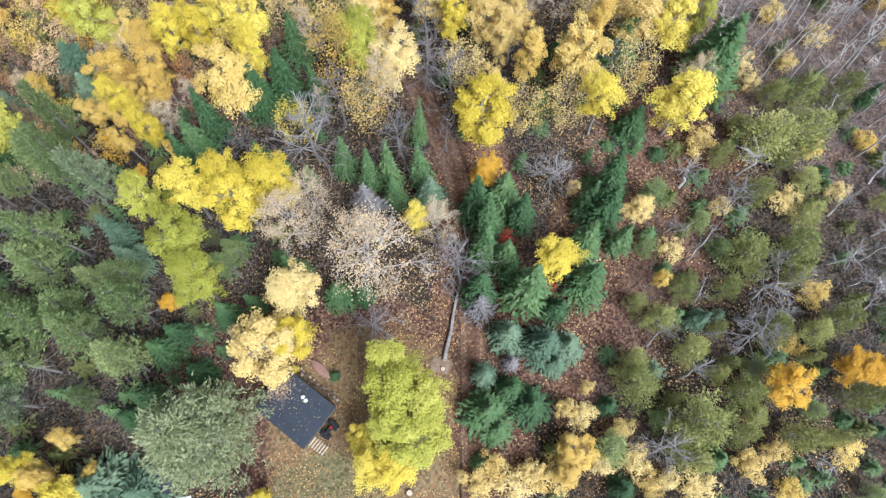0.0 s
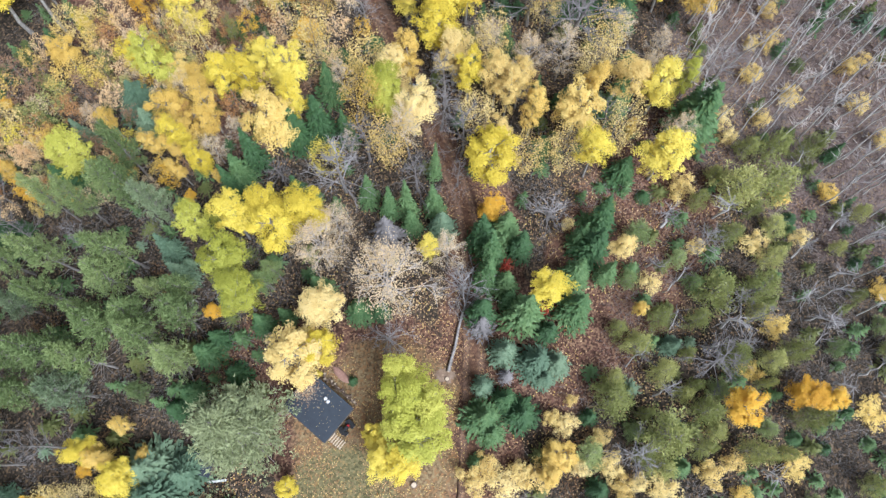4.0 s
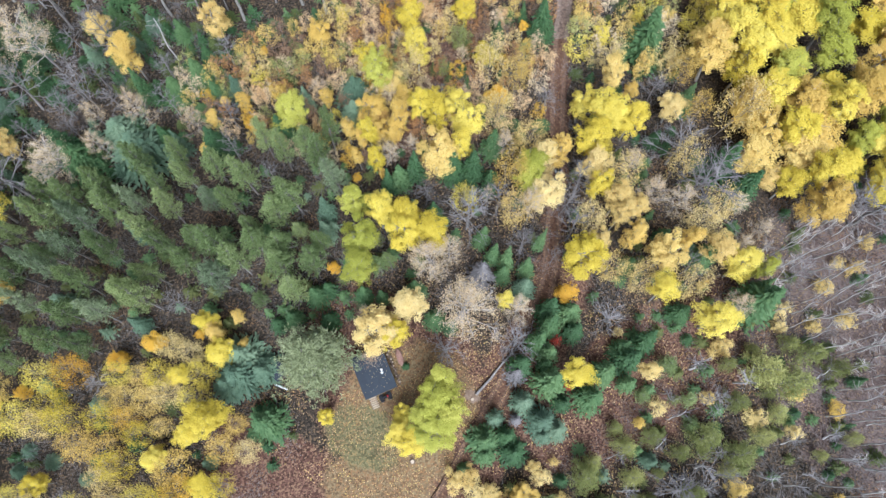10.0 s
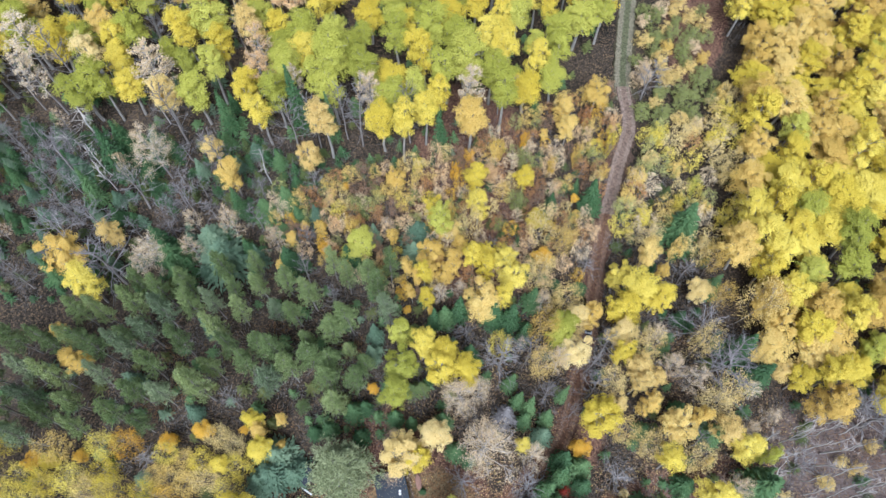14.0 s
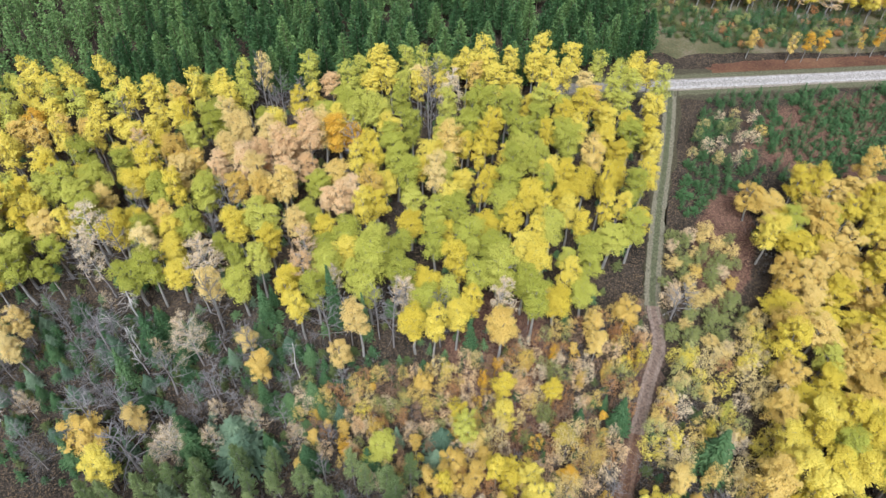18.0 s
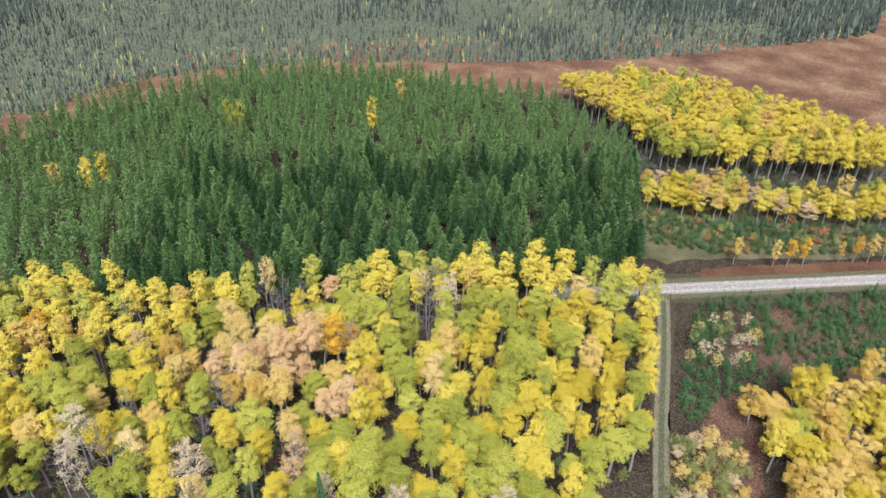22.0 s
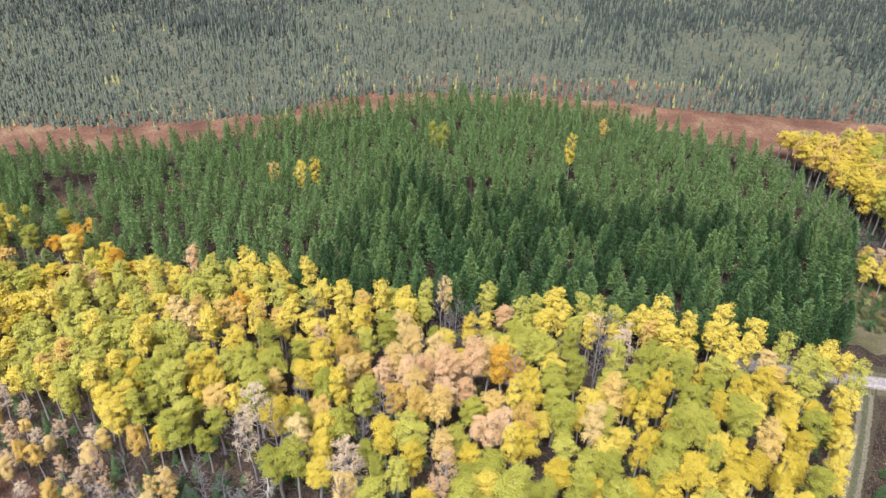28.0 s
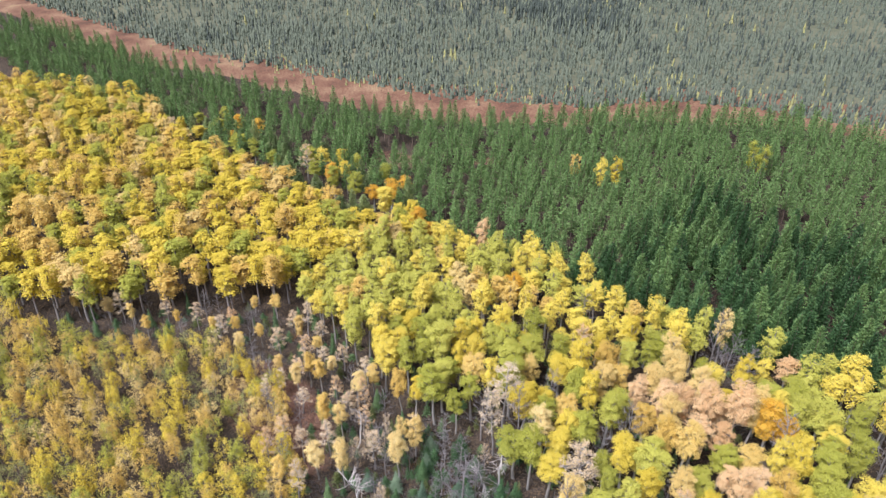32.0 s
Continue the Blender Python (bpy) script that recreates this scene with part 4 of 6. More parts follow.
fir(19.6, 33.3, 6, 1.8, "fir")
fir(27.8, 42.0, 8, 1.5, "fir")
fir(-17.9, 28.7, 7, 1.4, "fir")
fir(-13.1, 36.7, 8, 1.2, "fir")
fir(-8.4, 37.3, 8, 1.2, "fir")
fir(4.0, 4.2, 5, 2.0, "fir")
fir(8.2, 4.8, 5, 2.0, "fir")
fir(6.3, 6.3, 6, 1.6, "fir")
fir(5.0, 2.7, 4, 1.3, "fir")
fir(-10.1, 15.5, 5, 1.6, "fir")
fir(-7.9, 15.6, 4, 1.4, "fir")
fir(-14.5, 17.6, 6, 1.4, "fir")
fir(-23.0, 7.9, 5, 1.5, "fir")
fir(-10.5, 7.8, 1.5, 0.6, "fir")
fir(-26.4, 10.0, 5, 1.6, "fir")
fir(-25.5, 11.6, 5, 1.3, "fir")
fir(-20.7, 13.2, 6, 1.6, "fir")
fir(-27.7, 5.6, 4, 1.3, "fir")
fir(-29.1, 3.8, 4, 1.3, "fir")
fir(-18.2, 14.4, 5, 1.1, "fir")
fir(3.5, -0.3, 2, 0.8, "fir")
fir(-18.6, 64.3, 10, 2.2, "fir")
fir(-22.5, 65.7, 5, 0.9, "fir")
fir(-24.0, 59.7, 5, 1.2, "fir")
fir(-23.8, 56.7, 5, 1.4, "fir")
fir(-44.1, 29.1, 8, 2.4, "fir")
fir(-3.0, 69.2, 10, 3.1, "fir")
fir(15.8, 56.6, 10, 2.7, "fir")
fir(19.6, 54.8, 10, 2.7, "fir")
fir(28.2, 39.7, 10, 2.9, "fir")
fir(-51.8, 22.2, 8, 2.4, "fir")
fir(-19.0, 36.1, 9, 2.3, "fir")
fir(-61.0, 30.8, 6, 2.0, "fir")
fir(-62.7, 26.8, 6, 2.5, "fir")
fir(-91.4, 19.4, 11, 2.5, "fir")
fir(-89.6, 16.5, 11, 2.5, "fir")
fir(-68.3, 9.9, 9, 2.8, "fir")
fir(-71.3, 10.3, 9, 2.8, "fir")
fir(-71.1, 44.9, 14, 2.0, "fir")
fir(-81.1, 35.4, 12, 2.0, "fir")
fir(-64.6, 46.6, 14, 1.5, "fir")
fir(-47.8, 57.6, 10, 1.5, "fir")
fir(-22.6, -8.3, 8, 2.8, "fir")
fir(6.3, 63.6, 8, 1.9, "fir")
bluespruce(9.6, 10.4, 7, 2.4, "blue")
bluespruce(6.2, 11.4, 7, 2.0, "blue")
bluespruce(4.0, 7.8, 7, 1.5, "blue")
bluespruce(12.0, 10.5, 6, 1.3, "blue")
bluespruce(10.7, 8.9, 5, 1.3, "blue")
bluespruce(-27.2, -2.2, 7, 3.3, "blue")
bluespruce(-38.5, 40.3, 9, 2.4, "blue")
bluespruce(-37.1, 37.3, 8, 2.0, "blue")
bluespruce(24.6, 13.2, 6, 1.6, "blue")
bluespruce(-1.3, 25.8, 9, 1.4, "blue")
bluespruce(-61.6, 15.5, 11, 4.7, "blue")
bluespruce(-44.6, 35.0, 9, 2.0, "blue")
bluespruce(-65.9, 16.8, 9, 2.9, "blue")
bluespruce(-29.9, -4.9, 9, 3.3, "blue")
bluespruce(-30.3, -7.1, 8, 2.9, "blue")
bluespruce(-31.0, -2.5, 8, 2.5, "blue")
bluespruce(-95.1, 11.0, 11, 2.5, "blue")
maple(6.2, 21.3, 4, 0.9, "red")
maple(10.4, 16.5, 3, 0.7, "red")
deadspruce(-7.4, 24.0, 8, 2.6, "grey")
deadspruce(6.5, 9.0, 4, 0.8, "grey")
deadspruce(3.6, 14.3, 6, 1.4, "grey")
olive(17.7, 6.6, 6.8, 2.4, "olive")
olive(23.0, 3.5, 8.5, 3.1, "olive")
olive(23.6, 9.9, 6.8, 1.8, "olive")
olive(20.9, 12.9, 6.0, 1.8, "olive")
olive(32.4, 31.5, 7.6, 2.3, "olive")
olive(28.5, 30.2, 6.8, 1.7, "olive")
olive(37.9, 36.9, 6.8, 2.2, "olive")
olive(36.6, 31.8, 6.8, 2.3, "olive")
olive(31.4, 26.3, 6.8, 2.4, "olive")
olive(30.0, 19.4, 6.8, 2.6, "olive")
olive(34.3, 19.4, 6.8, 1.8, "olive")
olive(27.4, 16.0, 6.8, 2.0, "olive")
olive(23.2, 16.0, 6.8, 1.6, "olive")
olive(31.1, 11.7, 6.8, 1.5, "olive")
olive(26.6, 8.6, 6.8, 1.3, "olive")
olive(35.3, 11.7, 6.8, 1.8, "olive")
olive(27.8, 6.1, 6.8, 1.5, "olive")
olive(25.4, 7.6, 6.8, 1.5, "olive")
olive(34.0, 17.1, 6.8, 1.3, "olive")
olive(37.5, 12.8, 6.8, 1.3, "olive")
olive(34.4, 9.1, 6.8, 1.1, "olive")
olive(34.5, 36.9, 6.8, 1.4, "olive")
olive(41.4, 36.9, 6.8, 1.4, "olive")
olive(21.2, 1.2, 6.8, 1.7, "olive")
olive(22.8, -0.2, 6.0, 1.7, "olive")
olive(32.3, 2.1, 6.8, 1.3, "olive")
olive(35.8, 2.1, 6.8, 1.5, "olive")
olive(27.3, 2.1, 6.8, 1.3, "olive")
olive(38.4, 5.6, 6.8, 1.3, "olive")
olive(21.1, 5.6, 6.8, 1.3, "olive")
bigpine(-20.7, 1.7, 16, 5.5, "whitepine")
pine(-28.6, 8.4, 11, 2.1, "olivepine")
pine(-34.0, 13.1, 12, 2.5, "olivepine")
pine(-36.9, 17.3, 13, 2.3, "olivepine")
pine(-35.6, 11.5, 14, 2.5, "olivepine")
pine(-32.8, 5.5, 9, 1.5, "olivepine")
pine(-20.4, 18.0, 9, 1.6, "olivepine")
pine(-19.4, 19.1, 9, 1.3, "olivepine")
pine(-29.1, 16.1, 11, 1.8, "olivepine")
pine(-33.1, 16.8, 10, 1.6, "olivepine")
bush(4.5, -0.8, 3, 1.8, "palegold")
bush(6.0, -2.2, 3, 2.3, "palegold")
bush(7.5, -1.2, 3, 1.5, "palegold")
bush(3.4, -2.2, 3, 1.5, "palegold")
bush(9.3, -1.7, 3, 1.5, "palegold")
bush(14.3, -0.8, 3, 1.3, "palegold")
bush(11.5, 4.8, 3, 1.1, "palegold")
bush(13.0, 3.8, 3, 1.1, "palegold")
bush(13.7, 6.4, 3, 0.9, "palegold")
bush(16.6, 2.8, 3, 1.2, "palegold")
bush(17.9, -0.3, 3, 1.3, "palegold")
bush(20.9, -1.7, 3, 1.3, "palegold")
bush(18.8, -2.2, 3, 1.3, "palegold")
bush(23.5, -2.2, 3, 1.5, "palegold")
bush(1.9, -1.2, 3, 0.8, "palegold")
bush(37.1, 41.4, 3, 1.2, "palegold")
bush(35.0, 25.7, 3, 1.4, "palegold")
bush(28.0, 25.1, 3, 1.4, "palegold")
bush(40.3, 26.3, 3, 1.2, "palegold")
bush(40.7, 44.9, 3, 1.2, "palegold")
bush(13.1, 27.0, 3, 1.0, "palegold")
bush(27.0, 32.0, 3, 1.8, "palegold")
bush(22.4, 20.3, 3, 1.1, "palegold")
bush(11.3, 1.7, 3, 1.0, "palegold")
bush(28.3, -0.3, 3, 1.6, "palegold")
bush(30.5, 0.7, 3, 1.0, "palegold")
aspen(-4.5, 8.3, 13, 2.3, "lime")
aspen(-3.9, 5.6, 14, 2.8, "lime")
aspen(-1.9, 5.0, 12, 2.9, "lime")
aspen(-2.8, 2.3, 11, 3.0, "lime")
aspen(-4.6, 3.3, 10, 2.2, "lime")
aspen(-6.1, -0.2, 8, 2.2, "yellow")
aspen(-3.8, -0.5, 9, 2.7, "yellow")
aspen(-7.3, 1.9, 6, 1.3, "yellow")

# ---- woods by stand ----
STUFF = {}


def free(x, y, gap):
    if near_line(track_line, x, y, 2.2) or near_line(road_line, x, y, 4.5) or inside(CLEARING, x, y):
        return False
    i, j = int(x // 8), int(y // 8)
    return not any(math.hypot(a - x, b - y) < gap + 0.35 * c for di in (-1, 0, 1) for dj in (-1, 0, 1) for a, b, c in TAKEN.get((i + di, j + dj), ()))


def scatter(poly, gap, seed, limit=2000, tries=14):
    """Places at random inside an outline, none closer to another than gap."""
    r = np.random.default_rng(seed)
    P = np.array(poly, float)
    lo, hi = P.min(0), P.max(0)
    area = abs(sum(a[0] * b[1] - b[0] * a[1] for a, b in zip(poly, poly[1:] + poly[:1]))) / 2
    got, cells = [], {}
    for _ in range(int(area / gap ** 2 * tries)):
        x, y = lo + (hi - lo) * r.random(2)
        i, j = int(x // gap), int(y // gap)
        if any(math.hypot(x - a, y - b) < gap for di in (-1, 0, 1) for dj in (-1, 0, 1) for a, b in cells.get((i + di, j + dj), ())):
            continue
        if inside(poly, x, y) and free(x, y, gap * 0.55):
            cells.setdefault((i, j), []).append((x, y))
            got.append((x, y))
            if len(got) >= limit:
                break
    return got


def pick(r, choices):
    names = list(choices)
    w = np.array([choices[n] for n in names], float)
    return names[r.choice(len(names), p=w / w.sum())]


REST = {}


def stand(poly, gap, seed, kinds, height, radius, group, note, limit=2000, accents=(), keep=2000):
    """A stand of single trees. kinds: {(kind, colour): share}; accents: (x, y, reach, {(kind, colour): share})."""
    r = np.random.default_rng(seed + 500)
    for k, (x, y) in enumerate(sorted(scatter(poly, gap, seed, limit), key=lambda p: math.hypot(*p))):
        table = kinds
        for ax, ay, ar, other in accents:
            if math.hypot(x - ax, y - ay) < ar * r.uniform(0.75, 1.2):
                table = other
        kind, colour = pick(r, table)
        hh = height * r.uniform(0.74, 1.14) * {"fir": 0.6, "bare": 0.72, "bush": 0.3, "olive": 0.8}.get(kind, 1.0)
        rr = radius * r.uniform(0.85, 1.2) * {"fir": 0.75}.get(kind, 1.0)
        if k < keep or kind == "bare":
            plant(kind, x, y, hh, rr, colour, group, note)
        else:
            REST.setdefault(colour, []).append((x, y, hh, rr))
            TAKEN.setdefault((int(x // 8), int(y // 8)), []).append((x, y, rr))


def joined(name, spots, shapes, mat_of, label, category, seed, size=(0.8, 1.2)):
    """Many small plants too alike to count, as one mesh: spots of (x, y, height, radius), shapes of (h, r, (mesh, mesh))."""
    r = np.random.default_rng(seed)
    packs = {}
    for h0, r0, meshes in shapes:
        for me in meshes:
            if me.name not in packs:
                v = np.empty(len(me.vertices) * 3)
                me.vertices.foreach_get("co", v)
                f = np.empty(len(me.loops), np.int32)
                me.loops.foreach_get("vertex_index", f)
                n = np.empty(len(me.polygons), np.int32)
                me.polygons.foreach_get("loop_total", n)
                packs[me.name] = (v.reshape(-1, 3), f, n)
    V, loops, sizes, mi, off = [], [], [], [], 0
    for x, y, h, rad in spots:
        h0, r0, meshes = shapes[r.integers(len(shapes))]
        a = r.uniform(0, 6.28)
        c, s = math.cos(a), math.sin(a)
        mix = mat_of(r)
        for n, me in enumerate(meshes):
            v, f, k = packs[me.name]
            q = v * [rad / r0, rad / r0, h / h0]
            V.append(np.stack([q[:, 0] * c - q[:, 1] * s + x, q[:, 0] * s + q[:, 1] * c + y, q[:, 2]], 1))
            loops.append(f + off)
            sizes.append(k)
            mi.append(np.full(len(k), 0 if n == 0 and len(meshes) > 1 else mix, np.int32))
            off += len(v)
    V, loops, sizes = np.concatenate(V), np.concatenate(loops).astype(np.int32), np.concatenate(sizes)
    me = bpy.data.meshes.new(name)
    me.vertices.add(len(V))
    me.vertices.foreach_set("co", V.ravel())
    me.loops.add(len(loops))
    me.loops.foreach_set("vertex_index", loops)
    me.polygons.add(len(sizes))
    me.polygons.foreach_set("loop_start", np.r_[0, np.cumsum(sizes)[:-1]].astype(np.int32))
    me.polygons.foreach_set("material_index", np.concatenate(mi))
    me.update(calc_edges=True)
    ob = new(name, me)
    tagged(ob, label, category, kind="stuff")
    return ob


def far_stand(name, poly, gap, seed, height, radius, colours, label, limit=900, shapes="far"):
    """A wood too far off to count, joined into one mesh."""
    rr = np.random.default_rng(seed)
    pts = [(x, y, height * rr.uniform(0.8, 1.15), radius * rr.uniform(0.85, 1.2)) for x, y in scatter(poly, gap, seed, limit, 9)]
    names = list(colours)
    w = np.cumsum([colours[n] for n in names]) / sum(colours.values())
    b = joined(name, pts, SHAPES[shapes], lambda q: 1 + int(np.searchsorted(w, q.random())), label, "wood", seed)
    for m in [GREY_BARK] + [LEAF[n] for n in names]:
        b.data.materials.append(m)


# tall aspen grove along the track and road
GROVE = [(-178, 36), (-148, 58), (-115, 103), (-75, 144), (-62, 143), (-40, 100), (-37, 82), (-43, 60), (-56, 46), (-76, 37), (-108, 18), (-122, 0), (-143, -14), (-162, -30), (-185, -10), (-190, 10)]
BARE_MIX = {("tallpale", "pale"): 1, ("bare", "grey"): 3}
GROVE_MIX = {("tall", "yellow"): 5, ("tall", "lime"): 3.5, ("tall", "gold"): 0.6, ("tall", "palegold"): 0.5, ("tallpale", "peach"): 0.12, ("bare", "grey"): 0.12}
PEACH = {("tall", "peach"): 4, ("tall", "gold"): 1, ("tall", "palegold"): 3, ("tall", "yellow"): 1}
LIMEY = {("tall", "lime"): 5, ("tall", "yellow"): 4, ("tall", "gold"): 0.5}
stand(GROVE, 4.05, 3, GROVE_MIX, 17.6, 2.75, "poplar grove", "in the grove", 760, [
    (-79, 105, 22, LIMEY), (-103, 44, 10, LIMEY), (-165, 31, 14, LIMEY), (-130, 2, 14, LIMEY), (-160, -8, 18, LIMEY), (-175, 5, 10, LIMEY),
    (-116, 53, 8, PEACH), (-108, 59, 8, PEACH), (-106, 67, 6, PEACH), (-90, 63, 5, PEACH), (-103, 76, 4, {("tall", "gold"): 1, ("tall", "orange"): 1}),
    (-153, 28, 6, {("tall", "orange"): 1, ("tall", "gold"): 2}), (-146, 35, 5, {("tall", "orange"): 1, ("tall", "gold"): 2}), (-122, 49, 4, {("tall", "orange"): 1, ("tall", "gold"): 1}),
    (-126, 75, 6, BARE_MIX), (-97, 95, 3.5, BARE_MIX), (-114, 18, 6, BARE_MIX), (-104, 43, 3.5, BARE_MIX), (-96, 32, 5, BARE_MIX), (-94, 104, 3, BARE_MIX),
    (-50, 84, 16, {("tall", "yellow"): 7, ("tall", "lime"): 3}), (-62, 62, 16, {("tall", "lime"): 5, ("tall", "yellow"): 4, ("tallpale", "pale"): 0.6})], 270)
for colour, pts in REST.items():
    b = joined(colour + "_poplars", pts, SHAPES["tallmid"], lambda q: 1, "distant poplars with " + COLOURS[colour], "wood", len(pts))
    b.data.materials.append(PALE_BARK), b.data.materials.append(LEAF[colour])
# wood further along the road
FAR_GOLD = [(-190, 3), (-215, -30), (-262, -80), (-318, -118), (-345, -190), (-250, -190), (-172, -125), (-160, -95), (-158, -80), (-164, -60), (-165, -36)]
far_stand("aspen_wood", FAR_GOLD, 4.6, 4, 16.5, 3.7, {"yellow": 6, "gold": 2.5, "lime": 2.6, "palegold": 1}, "distant yellow and lime aspen wood", 760)
stand([(-188, 8), (-235, 0), (-300, -75), (-318, -118), (-262, -82), (-215, -32)], 5.6, 41, {("redpine", "olivepine"): 5, ("tall", "lime"): 2, ("tall", "orange"): 1.2, ("tall", "yellow"): 1, ("tallpale", "peach"): 0.5}, 14.5, 2.8,
      "mixed edge", "at the wood's edge", 90)
# golden birch stand beyond the track
stand([(1, 82), (-12, 108), (-30, 128), (-12, 154), (20, 130), (50, 90), (40, 58), (31, 55), (20, 58), (6, 70)], 3.7, 5,
      {("tall", "yellow"): 2, ("tall", "gold"): 1, ("aspen", "yellow"): 4, ("aspen", "gold"): 4, ("aspen", "lime"): 0.7}, 12.5, 2.8, "golden birch stand", "across the track", 230,
      [(16, 82, 9, {("tall", "lime"): 3, ("tall", "yellow"): 3})])
# pines on the left of the clearing
stand([(-76, -20), (-68, 0), (-60, 12), (-48, 24), (-34, 33), (-27, 22), (-27, 10), (-38, 2), (-44, -7), (-64, -28)], 3.3, 6,
      {("pine", "olivepine"): 6, ("pine", "pine"): 2.5, ("bare", "grey"): 0.7, ("fir", "blue"): 0.4}, 15, 2.1, "pine stand", "in the pine stand", 170)
# olive cedars and bare birches on the right
stand([(23, 33), (40, 37), (52, 27), (54, -12), (16, -6), (15, 8), (19, 17)], 2.8, 7, {("olive", "olive"): 3, ("olive", "olivepine"): 2.5, ("fir", "fir"): 2.5, ("pole", "grey"): 4, ("bare", "grey"): 0.4, ("bush", "gold"): 1.2}, 7.5, 1.7,
      "cedar stand", "in the mixed stand", 220)
stand([(28, 38), (26, 48), (38, 66), (75, 66), (75, 12), (47, 16), (42, 38)], 1.9, 8, {("pole", "grey"): 4, ("pole", "palewood"): 6, ("bush", "palegold"): 0.8, ("fir", "fir"): 0.3}, 11, 1.4,
      "leafless birches", "in the leafless stand", 300)
# mixed bare wood and spruce on the left
stand([(-112, 12), (-78, 34), (-60, 40), (-50, 26), (-62, 12), (-85, -10), (-115, -12)], 3.3, 9,
      {("pale", "pale"): 1.6, ("bare", "grey"): 4, ("pole", "palewood"): 2, ("fir", "blue"): 2.2, ("fir", "fir"): 3, ("aspen", "palegold"): 0.8}, 11.5, 2.2, "mixed wood", "in open wood", 190)
stand([(-110, 18), (-76, 39), (-58, 50), (-44, 66), (-38, 84), (-44, 92), (-56, 66), (-78, 50), (-112, 30)], 3.5, 45, {("fir", "fir"): 6, ("fir", "blue"): 1, ("bare", "grey"): 1.6, ("pole", "grey"): 2.5, ("tallpale", "pale"): 0.5}, 13, 1.9,
      "firs below the grove", "at the grove's foot", 90)
# young aspens below the pines
stand([(-66, -30), (-38, -5), (-22, -9), (-22, -30), (-60, -45)], 2.6, 10, {("thin", "yellow"): 4, ("thin", "gold"): 2.5, ("thin", "palegold"): 3, ("aspen", "yellow"): 1, ("fir", "blue"): 1.2, ("bare", "grey"): 1, ("thin", "orange"): 0.5}, 7, 1.9,
      "young aspens", "below the pines", 110)
# mixed aspens on either side of the track, north of the clearing
stand([(-2, 40), (3, 30), (26, 36), (31, 46), (22, 58), (4, 68), (-8, 54)], 3.4, 43, {("aspen", "palegold"): 2.5, ("thin", "gold"): 2, ("thin", "palegold"): 3, ("pale", "pale"): 4, ("bare", "grey"): 2.5, ("fir", "fir"): 2}, 9.5, 2.2,
      "aspens by the track", "by the track", 60)
stand([(-30, 30), (-8, 30), (-4, 40), (-12, 54), (-26, 54), (-38, 38)], 3.3, 44, {("thin", "gold"): 3, ("thin", "palegold"): 3, ("thin", "yellow"): 1.5, ("pale", "pale"): 3, ("bare", "grey"): 3, ("fir", "fir"): 3}, 8.5, 2.0,
      "aspens by the track", "by the track", 60)
# trees beyond the road
far_stand("bog_edge_aspens", [(-172, 254), (-140, 290), (-50, 285), (-44, 262), (-75, 240), (-104, 223)], 3.9, 12, 15.5, 3.3, {"yellow": 5, "lime": 1.5, "gold": 1}, "bright yellow aspen belt at the bog edge", 330)
stand([(-100, 200), (-88, 212), (-55, 228), (-25, 262), (-20, 250), (-44, 222), (-90, 192)], 3.4, 13, {("aspen", "yellow"): 4, ("aspen", "gold"): 1.5, ("aspen", "lime"): 0.8, ("tallpale", "peach"): 0.3}, 12, 2.7, "aspens across the road", "across the road", 85)
for ox, oy in ((-58, 184), (-49, 190), (-46, 193), (-43, 197), (-36, 206), (-33, 209), (-30, 212), (-27, 216), (-24, 219)):
    plant("aspen", ox, oy, 9.5, 1.7, "orange" if int(oy) % 2 else "gold", "aspens along the road", "beside the road")
# single yellow trees among the plantation pines
for ox, oy, oc, oh in ((-196, 166.3, "yellow", 19), (-233.5, 128, "lime", 18.5), (-231, 131.5, "lime", 18), (-227.3, 76.1, "yellow", 16), (-235, 62.9, "gold", 14.5), (-227.6, 71.3, "yellow", 15.5), (-211, 195.5, "gold", 15)):
    plant("aspen", ox, oy, oh, 2.7, oc, "aspens among pines", "among the pines")

# red pine plantation in rows
PLANTATION = [(-71, 152), (-95, 122), (-118, 98), (-165, 48), (-200, 12), (-222, -10), (-280, -22), (-304, -20), (-284, 50), (-296, 96), (-280, 175), (-245, 210), (-205, 224), (-165, 236), (-110, 216)]
OPENINGS = [(-266, -1, 11), (-258, -8, 8), (-262, 36, 6), (-196, 160, 3.5)]
spots = [p for p in scatter(PLANTATION, 4.5, 14, 5000, 12) if all(math.hypot(p[0] - a, p[1] - b) > c for a, b, c in OPENINGS)]
spots.sort(key=lambda p: abs(p[0] + 70) + abs(p[1] - 100))
for x, y in spots[:300]:
    k = 0.76 + 0.4 * abs(math.sin(x * 12.9 + y * 78.2))
    plant("redpine", x, y, 15.2 * k, 1.3 + 1.45 * k, "redpine", "pine plantation", "in the plantation")
STRIP = [(-304, -22), (-225, -14), (-230, -28), (-300, -105), (-365, -185), (-470, -270), (-480, -235), (-385, -130), (-340, -72)]
r = np.random.default_rng(15)
rest = [(x, y, 15.2 * r.uniform(0.76, 1.16), r.uniform(2.3, 3.0)) for x, y in spots[300:] + scatter(STRIP, 4.6, 16, 1300, 9)]
ob = joined("pine_wood", rest, SHAPES["redpinefar"], lambda q: 1, "distant deep green pine wood before the bog", "pine wood", 15)
ob.data.materials.append(BROWN_BARK), ob.data.materials.append(LEAF["redpine"])

